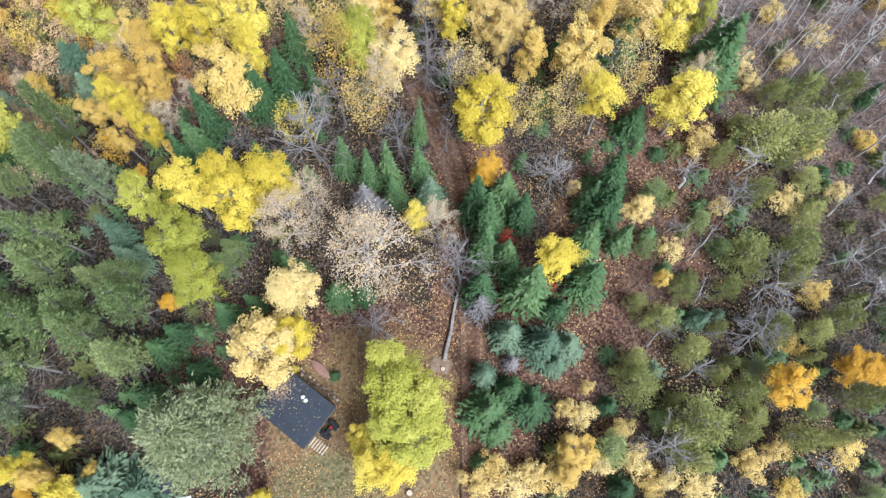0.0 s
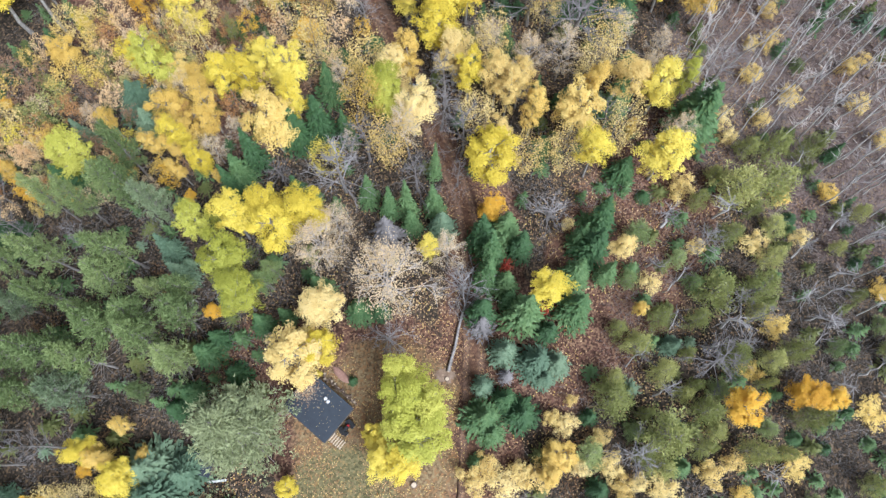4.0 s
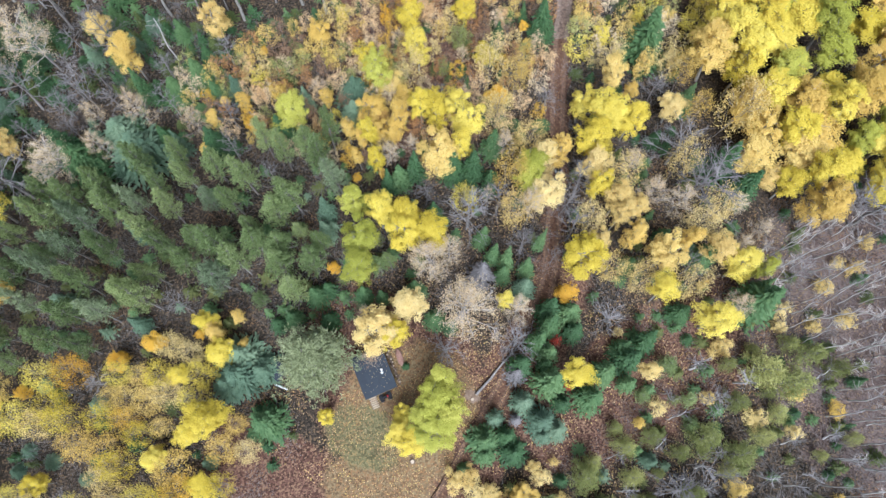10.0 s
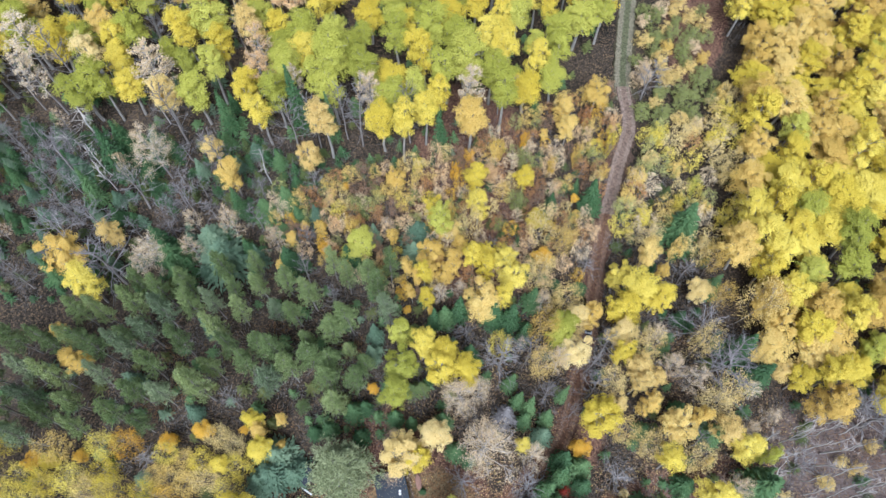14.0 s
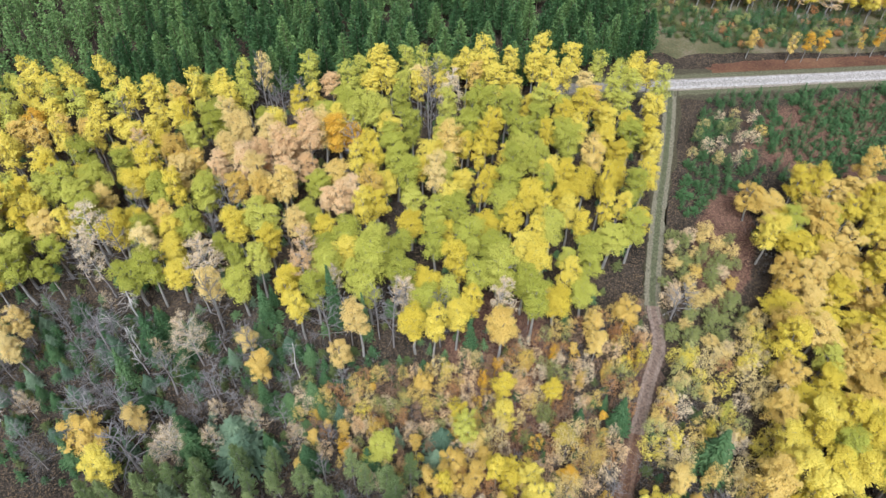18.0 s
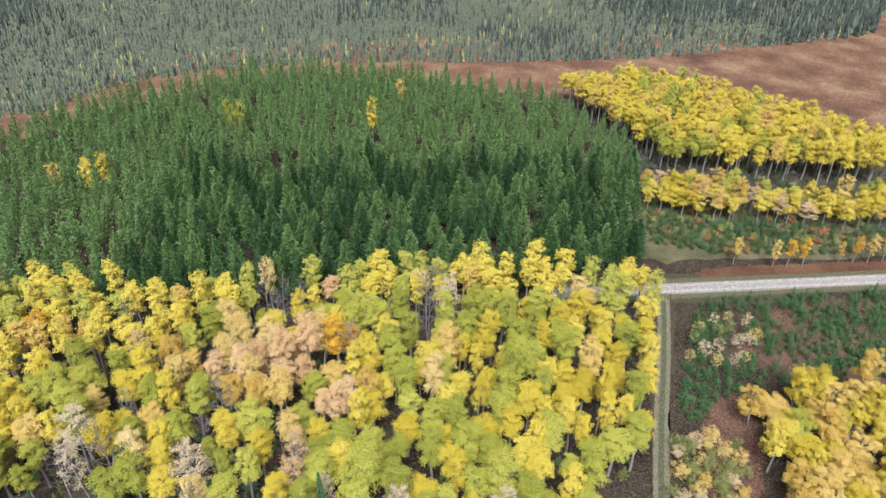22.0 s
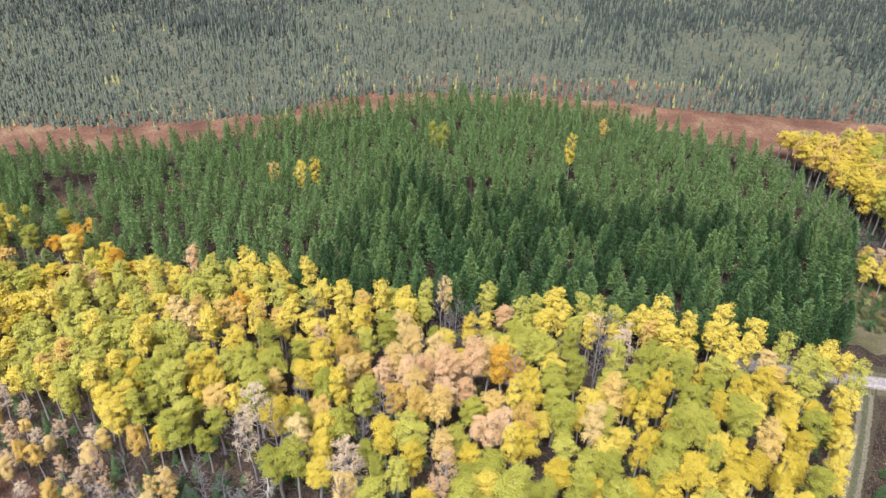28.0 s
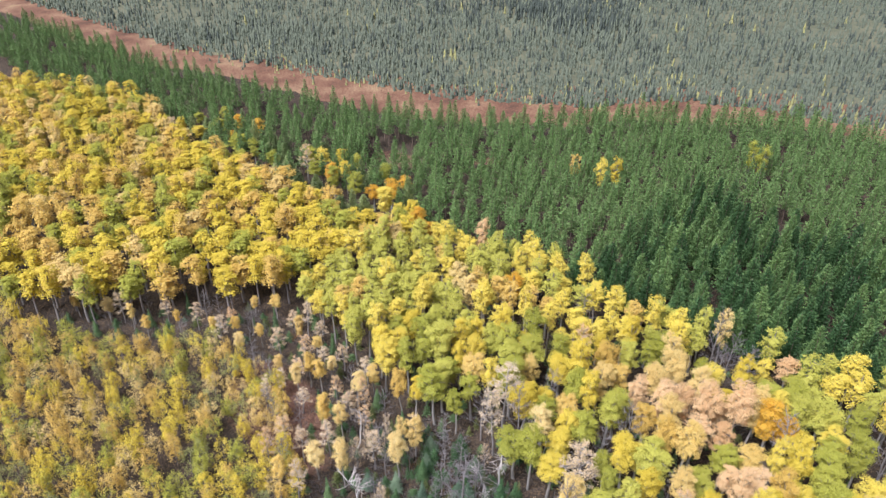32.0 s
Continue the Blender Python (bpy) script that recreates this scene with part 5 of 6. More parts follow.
# rusty bog and its thin spruces
BOGRING = [(-535, -278), (-419, -162), (-373, -84), (-315, -2), (-300, 60), (-300, 120), (-280, 190), (-240, 225), (-179, 250), (-120, 280), (-30, 330), (300, 560), (300, 2400), (-2400, 2400), (-2400, -1200), (-900, -520)]
patch("bog", BOGRING, 0.04, BOG, "rusty red and tan open bog", "bog", wobble=2.0)
MOSSRING = [(-590, -282), (-445, -127), (-392, -43), (-358, 26), (-345, 90), (-356, 130), (-345, 170), (-305, 240), (-250, 310), (-190, 372), (-125, 470), (-60, 720), (300, 1200), (300, 2300), (-2300, 2300), (-2300, -1100), (-1000, -520)]
patch("moss_bog", MOSSRING, 0.09, MOSS, "grey-green mossy bog between small spruces", "bog", wobble=4.0)
FARWOOD = [(-571, -282), (-428, -127), (-376, -43), (-336, 26), (-320, 90), (-328, 130), (-316, 165), (-278, 220), (-222, 276), (-170, 335), (-105, 455), (-60, 720), (-500, 1000), (-1150, 700), (-1250, -100), (-980, -520)]
spruce = []
for k in range(3):
    a = np.arange(6) * math.pi / 3 + k
    V, F = [], []
    for i, (zb, zt, rr) in enumerate(((0.05, 0.62, 1.0), (0.42, 1.0, 0.62))):
        o = len(V)
        jag = 1 + 0.28 * np.sin(a * 3 + i * 2 + k)
        V += [(rr * j * math.cos(q), rr * j * math.sin(q), zb) for q, j in zip(a + i, jag)] + [(0, 0, zt)]
        F += [(o + j, o + (j + 1) % 6, o + 6) for j in range(6)]
    spruce.append((1.0, 1.0, (np_mesh("bog_spruce", [(V, F, 0)], [LEAF["bogspruce"]]),)))
r = np.random.default_rng(17)
DARKWOOD = [(-300, 540, 190), (-240, 470, 90), (-560, 100, 75), (-640, 60, 110), (-760, 260, 120)]
fs, ds = [], []
while len(fs) + len(ds) < 46000:
    d = 310 + 800 * r.random() ** 1.6
    a = r.uniform(0.22, 2.45)
    x, y = -d * math.sin(a), d * math.cos(a)
    if inside(FARWOOD, x, y):
        thick = noise.noise(Vector((x * 0.012, y * 0.012, 3.0))) + 0.5 * noise.noise(Vector((x * 0.05, y * 0.05, 8.0)))
        edge = min(1.0, (d - 300) / 140)
        deep = max(1.2 - math.hypot(x - p, y - q) / c for p, q, c in DARKWOOD) + 0.9 * thick + r.normal(0, 0.22)
        if r.random() < 0.8 + 0.5 * thick:
            hh = (2.8 + 2.2 * edge + 2.4 * max(0, thick) + (2.2 if deep > 0.3 else 0)) * r.uniform(0.55, 1.3)
            (ds if r.random() < 0.16 + 0.6 * (deep > 0.3) else fs).append((x, y, hh, 0.5 + 0.085 * hh))
ob = joined("bog_spruces", fs, spruce, lambda q: 0, "thin grey-green spruces spread over the bog", "spruce wood", 18)
ob.data.materials.append(LEAF["bogspruce"])
ob = joined("dark_spruces", ds, spruce, lambda q: 0, "taller dark grey spruces on the far bog", "spruce wood", 28)
ob.data.materials.append(LEAF["bogdark"])
# yellow larches: in loose groups on the bog, and small ones along its rim
larches = []
while len(larches) < 420:
    d = 330 + 500 * r.random() ** 1.5
    a = r.uniform(0.22, 2.3)
    x, y = -d * math.sin(a), d * math.cos(a)
    if inside(FARWOOD, x, y) and noise.noise(Vector((x * 0.018, y * 0.018, 11.0))) > r.uniform(-0.1, 0.4):
        hh = r.uniform(3.5, 7.5)
        larches.append((x, y, hh, 0.6 + 0.1 * hh))
rim = smooth(MOSSRING[1:11], 24)
for x, y in rim[r.integers(0, len(rim), 700)] + r.normal(0, 8, (700, 2)) + [6, -4]:
    if inside(BOGRING, x, y):
        hh = r.uniform(1.0, 4.2)
        larches.append((x, y, hh, 0.4 + 0.1 * hh))
ob = joined("bog_larches", larches, spruce, lambda q: int(q.random() < 0.4), "small yellow larches scattered over the bog", "larches", 29)
ob.data.materials.append(LEAF["larch"]), ob.data.materials.append(LEAF["bogspruce"])

# young pines and brush in open ground
r = np.random.default_rng(19)
YOUNG = [(-57, 161), (-23, 197), (10, 235), (20, 190), (-11, 162), (-22, 150), (-34, 133), (-38, 116), (-44, 127)]
yp = [(x, y, r.uniform(1.2, 4.6), r.uniform(0.8, 1.9)) for x, y in scatter(YOUNG, 1.75, 20, 1300, 8)
      if noise.noise(Vector((x * 0.11, y * 0.11, 2.0))) > r.uniform(-0.45, 0.15) - 0.35 * (x + y * 0.9 > 118)]
yp += [(x, y, r.uniform(2, 4), r.uniform(0.9, 1.6)) for x, y in scatter([(-80, 176), (-60, 188), (-20, 236), (-40, 235), (-66, 212), (-96, 196)], 2.4, 21, 500, 6)]
ob = joined("young_pines", yp, SHAPES["youngpine"], lambda q: 1, "low young pines in open brush by the road", "young pines", 22)
ob.data.materials.append(BROWN_BARK), ob.data.materials.append(LEAF["youngpine"])


def brush(name, poly, gap, seed, colours, label, hmin, hmax, rmin, rmax, limit=700, shapes="bush"):
    rr = np.random.default_rng(seed)
    pts = [(x, y, rr.uniform(hmin, hmax), rr.uniform(rmin, rmax)) for x, y in scatter(poly, gap, seed, limit, 8)]
    if not pts:
        return
    names = list(colours)
    w = np.cumsum([colours[n] for n in names]) / sum(colours.values())
    b = joined(name, pts, SHAPES[shapes], lambda q: 1 + int(np.searchsorted(w, q.random())), label, "brush", seed)
    for m in [GREY_BARK] + [LEAF[n] for n in names]:
        b.data.materials.append(m)


MID = [(-66, 29), (-47, 54), (-31, 89), (-22, 78), (-12, 52), (-20, 42), (-32, 30), (-53, 23)]
EDGE = [(-60, 46), (-76, 37), (-108, 15), (-116, -5), (-90, 8), (-66, 29), (-47, 54), (-38, 80), (-43, 60)]
NEAR = [(-24, 12), (-34, 34), (-26, 52), (-4, 56), (28, 52), (30, 40), (12, 24), (5, 34), (-4, 28), (-8, 16)]
EAST = [(14, 6), (20, 20), (26, 36), (46, 44), (52, -14), (4, -14), (6, -2)]
WEST = [(-166, -95), (-166, -40), (-146, -16), (-124, -2), (-106, 14), (-95, 2), (-99, -28), (-130, -33), (-152, -50), (-155, -80)]
MIXED = [(-116, 10), (-78, 36), (-60, 40), (-50, 24), (-62, 10), (-85, -14), (-120, -16)]
YOUNGASP = [(-66, -30), (-38, -5), (-18, -8), (-14, -34), (-60, -48)]
brush("mid_brush", MID, 1.8, 23, {"peach": 3, "gold": 3, "yellow": 1.2, "orange": 1.2, "pale": 1.5, "rust": 4, "brown": 2, "palegold": 1.2, "olive": 2.2}, "thin peach and gold autumn brush", 3.5, 6.5, 1.0, 1.9, 1100, "thinfar")
brush("bank_shrubs", [(-54, 148), (-44, 160), (-36, 152), (-38, 138), (-46, 134)], 3.4, 33, {"palegold": 3, "gold": 1, "pale": 3, "olive": 1}, "pale gold shrubs among young pines", 3, 5.5, 1.3, 2.1, 60, "thinfar")
brush("olive_shrubs", [(-38, 111), (-28, 119), (-14, 103), (-12, 92), (-20, 84), (-30, 95)], 2.4, 25, {"olive": 5, "palegold": 3, "gold": 1, "pale": 1}, "dense olive and ochre shrubs by the track", 2.5, 5, 1.5, 2.4)
brush("yellow_bushes", [(-14, 103), (-12, 92), (-20, 84), (-12, 62), (2, 66), (4, 80), (-2, 105)], 4.2, 36, {"gold": 3, "yellow": 4, "palegold": 2, "lime": 1}, "young yellow trees by the track", 4.5, 8, 1.5, 2.4, 110, "bush")
brush("gold_bushes", MID, 4.0, 35, {"gold": 3, "yellow": 2, "peach": 1.5, "rust": 1.5, "orange": 2, "olive": 1.5}, "young gold and peach trees in the brush", 4, 7.5, 1.1, 1.8, 130, "bush")
brush("ochre_shrubs", [(-14, 103), (-12, 92), (-20, 84), (-12, 62), (2, 66), (4, 80), (-2, 105)], 2.6, 26, {"gold": 2, "palegold": 3, "yellow": 2, "rust": 0.7, "olive": 2, "pale": 2}, "ochre and yellow autumn shrubs", 4, 7.5, 1.5, 2.4, 700, "thinfar")
brush("west_shrubs", [(-170, -116), (-160, -99), (-150, -79), (-150, -50), (-132, -31), (-100, -22), (-80, -40), (-90, -95)], 3.6, 27, {"gold": 4, "yellow": 3, "palegold": 2, "lime": 2, "olive": 1}, "golden shrubs in open wood", 5, 9, 1.5, 2.6, 420, "thinfar")
brush("west_aspens", [(-170, -116), (-160, -99), (-150, -79), (-150, -50), (-132, -31), (-100, -22), (-80, -40), (-90, -95)], 5.0, 37, {"gold": 4, "yellow": 4, "lime": 2.5, "palegold": 1.5}, "young golden aspens in open wood", 6, 10, 1.7, 2.7, 170, "bush")
stand(WEST, 3.9, 42, {("tallpale", "pale"): 3, ("bare", "grey"): 2, ("tall", "gold"): 2, ("tall", "palegold"): 2, ("tallpale", "peach"): 1, ("fir", "fir"): 1.5}, 13, 2.0, "open edge", "at the grove's edge", 105)


def undergrowth(name, poly, gap, seed, label, firs=0.5, limit=700, bare_share=1.0):
    """Dark small firs and leafless shrubs that fill the ground between the trees."""
    rr = np.random.default_rng(seed)
    pts = scatter(poly, gap, seed, limit, 7)
    low = [(x, y, rr.uniform(1.2, 4), rr.uniform(0.8, 1.6)) for x, y in pts if rr.random() < firs]
    dry = [(x + rr.normal(0, gap / 2), y + rr.normal(0, gap / 2), rr.uniform(1.0, 3.2), rr.uniform(0.9, 1.8)) for x, y in pts if rr.random() < bare_share]
    if low:
        b = joined(name + "_firs", low, SHAPES["lowfir"], lambda q: 1 + int(q.random() < 0.3) + int(q.random() < 0.15), "small dark green firs among " + label, "undergrowth", seed)
        for m in (BROWN_BARK, LEAF["fir"], LEAF["shrubgreen"], LEAF["blue"]):
            b.data.materials.append(m)
    b = joined(name + "_twigs", dry, SHAPES["twigs"], lambda q: 1 + int(q.random() < 0.06), "leafless grey shrubs among " + label, "undergrowth", seed + 1)
    for m in (GREY_BARK, LEAF["grey"], LEAF["rust"]):
        b.data.materials.append(m)


brush("meadow_shrubs", [(-84, 176), (-62, 186), (-40, 208), (-18, 236), (-40, 240), (-66, 218), (-98, 198)], 2.1, 34, {"shrubgreen": 6, "rust": 1.2, "youngpine": 3, "olive": 1}, "low green shrubs in the roadside meadow", 0.9, 2.6, 1.0, 2.0, 330, "bush")
undergrowth("mid_undergrowth", MID, 2.2, 120, "autumn brush", 0.25)
undergrowth("edge_undergrowth", EDGE, 1.5, 121, "the grove's edge", 0.95, 1000, 0.35)
undergrowth("mixed_undergrowth", MIXED, 1.9, 122, "the mixed wood", 0.9, 900, 0.6)
undergrowth("near_undergrowth", NEAR, 2.0, 123, "the aspens", 0.45)
undergrowth("east_undergrowth", EAST, 1.9, 124, "the cedars", 0.5)
undergrowth("pine_undergrowth", [(-76, -26), (-48, 23), (-30, 34), (-18, 20), (-19, 2), (-40, -8)], 2.1, 125, "the pines", 0.8)
undergrowth("young_undergrowth", YOUNGASP, 2.2, 126, "the young aspens", 0.4)
undergrowth("birch_undergrowth", [(24, 38), (24, 56), (38, 72), (80, 70), (80, 8), (48, 14), (42, 38)], 1.6, 127, "the leafless birches", 0.15, 1300)
undergrowth("west_undergrowth", WEST, 2.3, 128, "the open wood", 0.35)
undergrowth("grove_undergrowth", GROVE, 2.6, 129, "the poplars", 0.9, 800, 0.4)
undergrowth("belt_undergrowth", [(-172, 250), (-140, 285), (-30, 285), (-20, 250), (-60, 200), (-100, 200)], 2.6, 130, "the aspen belt", 0.9, 800)
undergrowth("track_undergrowth", [(-16, 66), (-8, 50), (0, 36), (20, 56), (4, 70), (-14, 82)], 2.0, 131, "the track side shrubs", 0.4)
undergrowth("gold_undergrowth", [(1, 82), (-12, 108), (-30, 128), (-12, 154), (20, 130), (50, 90), (40, 58), (20, 58)], 2.8, 132, "the golden birches", 0.4, 500)

# ---- the cabin and what lies in the clearing ----
def part(name, bm, mat, parent, label="", smooth_faces=False):
    me = bpy.data.meshes.new(name)
    bm.to_mesh(me)
    bm.free()
    me.materials.append(mat)
    if smooth_faces:
        for p in me.polygons:
            p.use_smooth = True
    ob = new(name, me)
    ob.parent = parent
    return tagged(ob, label) if label else ob


def box(sx, sy, sz, m=None, bevel=0.01):
    bm = bmesh.new()
    bmesh.ops.create_cube(bm, size=1, matrix=Matrix.Diagonal((sx, sy, sz, 1)))
    if bevel:
        bmesh.ops.bevel(bm, geom=bm.edges[:], offset=min(bevel, 0.3 * min(sx, sy, sz)), segments=1, affect="EDGES")
    if m is not None:
        bm.transform(m)
    return bm


def tube(r0, r1, length, m=None, sides=12):
    bm = bmesh.new()
    bmesh.ops.create_cone(bm, cap_ends=True, segments=sides, radius1=r0, radius2=r1, depth=length)
    if m is not None:
        bm.transform(m)
    return bm


def thing(name, m, label, category, group=""):
    e = new(name)
    e.empty_display_size = 0.4
    e.matrix_basis = m
    return tagged(e, label, category, group)


def plain(name, dark, light, rough, scale=4.0, metal=0.0, bump=0.15):
    m, nt, b = material(name, rough, metal)
    co = nt.nodes.new("ShaderNodeTexCoord").outputs["Object"]
    f = summed(nt, [(noise_at(nt, scale, 5.0, 0.65, co), 0.6), (noise_at(nt, scale * 0.2, 3.0, 0.5, co), 0.4)])
    nt.links.new(ramp(nt, f, [(0.35, dark), (0.65, light)]), b.inputs["Base Color"])
    bumped(nt, b, noise_at(nt, scale * 4, 4.0, 0.6, co), bump, 0.02)
    return m


ROOF = plain("slate_blue_roofing", (0.026, 0.033, 0.045), (0.042, 0.051, 0.066), 0.6, 1.2)
BOARD = plain("weathered_boards", (0.11, 0.085, 0.065), (0.22, 0.18, 0.14), 0.85)
FRESH = plain("pale_sawn_wood", (0.42, 0.33, 0.23), (0.62, 0.52, 0.40), 0.8)
WHITE = plain("white_metal", (0.62, 0.63, 0.64), (0.8, 0.8, 0.8), 0.4)
BLACK = plain("black_plastic", (0.012, 0.012, 0.014), (0.03, 0.03, 0.033), 0.5)
RED = plain("red_plastic", (0.28, 0.015, 0.02), (0.42, 0.03, 0.03), 0.4)
STEEL = plain("grey_metal", (0.30, 0.32, 0.36), (0.46, 0.48, 0.52), 0.45, 4.0, 0.4)
PINK = plain("faded_pink_hull", (0.26, 0.145, 0.11), (0.40, 0.25, 0.20), 0.6)
STONE = plain("grey_stone", (0.10, 0.095, 0.09), (0.24, 0.23, 0.22), 0.9)
GLASS = plain("dark_window_glass", (0.02, 0.025, 0.03), (0.04, 0.05, 0.06), 0.12)
SAWDUST = litter_material("sawdust", [(0.3, (0.12, 0.075, 0.05)), (0.5, (0.22, 0.155, 0.11)), (0.7, (0.33, 0.25, 0.19))], (0.3, 0.22, 0.15), 0.2)

# frame of the cabin: x along its north-east wall, y towards the south-west
CAB = Matrix.Translation((-13.65, 4.65, 0)) @ Matrix.Rotation(radians(-37.3), 4, "Z")
W, D = 5.5, 4.1
cabin = thing("cabin", CAB, "small board cabin with a flat slate-blue roof under leaves", "cabin")
for i, (sx, sy, px, py) in enumerate(((W, 0.14, 0, D / 2), (W, 0.14, 0, -D / 2), (0.14, D - 0.16, W / 2 - 0.07, 0), (0.14, D - 0.16, -W / 2 + 0.07, 0))):
    wall = part("wall", box(sx, sy, 2.35, Matrix.Translation((px, py, 1.475))), BOARD, cabin)
    n = int(max(sx, sy) / 0.2)
    for k in range(n):
        o = (k + 0.5) / n * max(sx, sy) - max(sx, sy) / 2
        out = 0.082
        t = (px + o, py + math.copysign(out, py), 1.475) if sx > sy else (px + math.copysign(out, px), py + o, 1.475)
        b = part("board", box(0.17 if sx > sy else 0.024, 0.024 if sx > sy else 0.17, 2.3, Matrix.Translation(t), 0.004), BOARD, wall)
for px in (-W / 2 + 0.3, 0, W / 2 - 0.3):
    for py in (-D / 2 + 0.3, D / 2 - 0.3):
        part("pier", box(0.3, 0.3, 0.3, Matrix.Translation((px, py, 0.15))), STONE, cabin)
SLOPE = Matrix.Translation((0, 0, 2.95)) @ Matrix.Rotation(radians(3.5), 4, "X")
roof = part("roof", box(W + 0.55, D + 0.6, 0.12, SLOPE, 0.02), ROOF, cabin, "slate-blue sheet roofing")
for k in range(7):
    part("roof_seam", box(0.022, D + 0.58, 0.014, SLOPE @ Matrix.Translation(((k - 3) * 0.74, 0, 0.065)), 0.004), ROOF, roof)
for sgn in (-1, 1):
    part("fascia", box(0.04, D + 0.62, 0.2, SLOPE @ Matrix.Translation((sgn * (W / 2 + 0.30), 0, -0.03))), BOARD, roof)
for px, py, hh in ((0.07, 1.2, 0.5), (0.45, 1.12, 0.3)):
    pipe = part("vent_pipe", tube(0.09, 0.09, hh, Matrix.Translation((px, py, 2.98 + hh / 2))), WHITE, roof)
    part("vent_cap", tube(0.2, 0.11, 0.12, Matrix.Translation((px, py, 3.0 + hh))), WHITE, pipe, "white vent cap")
door = part("door", box(0.05, 0.85, 1.95, Matrix.Translation((W / 2 + 0.1, -1.3, 1.3))), BOARD, cabin, "plain board door")
part("door_handle", box(0.06, 0.03, 0.12, Matrix.Translation((W / 2 + 0.15, -0.98, 1.25)), 0.004), STEEL, door)
for px, py, along_x in ((W / 2 + 0.1, 0.9, False), (-0.8, D / 2 + 0.1, True)):
    win = part("window", box(0.8 if along_x else 0.05, 0.05 if along_x else 0.8, 0.7, Matrix.Translation((px, py, 1.6))), GLASS, cabin)
    part("window_frame", box(0.92 if along_x else 0.04, 0.04 if along_x else 0.92, 0.06, Matrix.Translation((px, py, 1.22))), FRESH, win)

steps = thing("wooden_steps", CAB @ Matrix.Translation((W / 2 + 0.1, -1.5, 0)), "short flight of pale slatted wooden steps at the cabin", "steps")
for k in range(6):
    part("tread", box(0.14, 1.0, 0.04, Matrix.Translation((0.1 + k * 0.27, 0, 0.92 - k * 0.15))), FRESH, steps)
for sgn in (-1, 1):
    part("stringer", box(1.75, 0.05, 0.18, Matrix.Translation((0.75, sgn * 0.4, 0.45)) @ Matrix.Rotation(radians(29), 4, "Y")), BOARD, steps)


def quad_bike(m, body_mat, label):
    q = thing("quad_bike", m, label, "quad bike")
    body = part("body", box(1.5, 0.42, 0.35, Matrix.Translation((0, 0, 0.55)), 0.1), BLACK, q)
    part("seat", box(0.7, 0.32, 0.16, Matrix.Translation((-0.15, 0, 0.8)), 0.06), BLACK, q)
    part("tank", box(0.35, 0.3, 0.2, Matrix.Translation((0.32, 0, 0.78)), 0.07), RED if body_mat is BLACK else body_mat, q)
    for sx in (-1, 1):
        part("rack", box(0.42, 0.7, 0.03, Matrix.Translation((sx * 0.68, 0, 0.84)), 0.01), BLACK, q)
        for sy in (-1, 1):
            part("fender", box(0.55, 0.3, 0.07, Matrix.Translation((sx * 0.52, sy * 0.4, 0.68)), 0.03), body_mat, q)
            wheel = part("wheel", tube(0.29, 0.29, 0.22, Matrix.Translation((sx * 0.55, sy * 0.42, 0.29)) @ Matrix.Rotation(radians(90), 4, "X"), 16), BLACK, q)
            part("rim", tube(0.13, 0.13, 0.23, Matrix.Translation((sx * 0.55, sy * 0.43, 0.29)) @ Matrix.Rotation(radians(90), 4, "X"), 12), STEEL, wheel)
    part("handlebar", tube(0.02, 0.02, 0.75, Matrix.Translation((0.42, 0, 1.0)) @ Matrix.Rotation(radians(90), 4, "X"), 8), BLACK, q)
    part("headlight", box(0.06, 0.2, 0.1, Matrix.Translation((0.76, 0, 0.62))), WHITE, q)
    return q


quad_bike(Matrix.Translation((-10.75, 2.75, 0)) @ Matrix.Rotation(radians(52), 4, "Z"), BLACK, "black and red quad bike parked beside the cabin")
quad_bike(Matrix.Translation((-5.0, 44.5, 0.02)) @ Matrix.Rotation(radians(118), 4, "Z"), STEEL, "pale grey quad bike parked on the forest track")

# firewood along the north-east wall
r = np.random.default_rng(50)
for k in range(26):
    a = k / 25
    u = -2.1 + 4.3 * a + r.normal(0, 0.08)
    ln, rad = r.uniform(0.3, 0.5), r.uniform(0.09, 0.2)
    up = k % 3 == 0
    m = CAB @ Matrix.Translation((u * 1.15, D / 2 + 0.55 + r.uniform(0, 0.45), ln / 2 if up else rad)) @ Matrix.Rotation(r.uniform(0, 3), 4, "Z")
    if not up:
        m = m @ Matrix.Rotation(radians(90), 4, "X")
    lg = thing("firewood_log", m, "short cut firewood log lying beside the cabin wall", "firewood", "firewood by the cabin")
    part("bark", tube(rad, rad * 0.95, ln, None, 9), BROWN_BARK, lg)
    part("cut_face", tube(rad * 0.9, rad * 0.86, ln + 0.012, None, 9), FRESH, lg, "pale sawn face")

# overturned boat
boat = thing("rowing_boat", Matrix.Translation((-11.9, 8.5, 0)) @ Matrix.Rotation(radians(-42), 4, "Z"), "faded pink small boat turned upside down on leaves", "boat")
bm = bmesh.new()
rings = []
for i in range(13):
    s = i / 12 * 2 - 1
    hw = 0.46 * (1 - abs(s) ** 2.6) + 0.02
    hh = 0.36 * (1 - 0.35 * abs(s) ** 3)
    rings.append([bm.verts.new((s * 1.35, hw * math.cos(t), max(0.0, hh * math.sin(t) ** 0.8) + 0.02)) for t in np.linspace(0, math.pi, 11)])
for a, b in zip(rings, rings[1:]):
    for i in range(10):
        bm.faces.new((a[i], a[i + 1], b[i + 1], b[i]))
part("hull", bm, PINK, boat, "", True)
part("keel", box(2.3, 0.035, 0.05, Matrix.Translation((0, 0, 0.385))), PINK, boat)
for sgn in (-1, 1):
    part("gunwale", box(1.7, 0.05, 0.05, Matrix.Translation((0, sgn * 0.43, 0.03))), BOARD, boat)

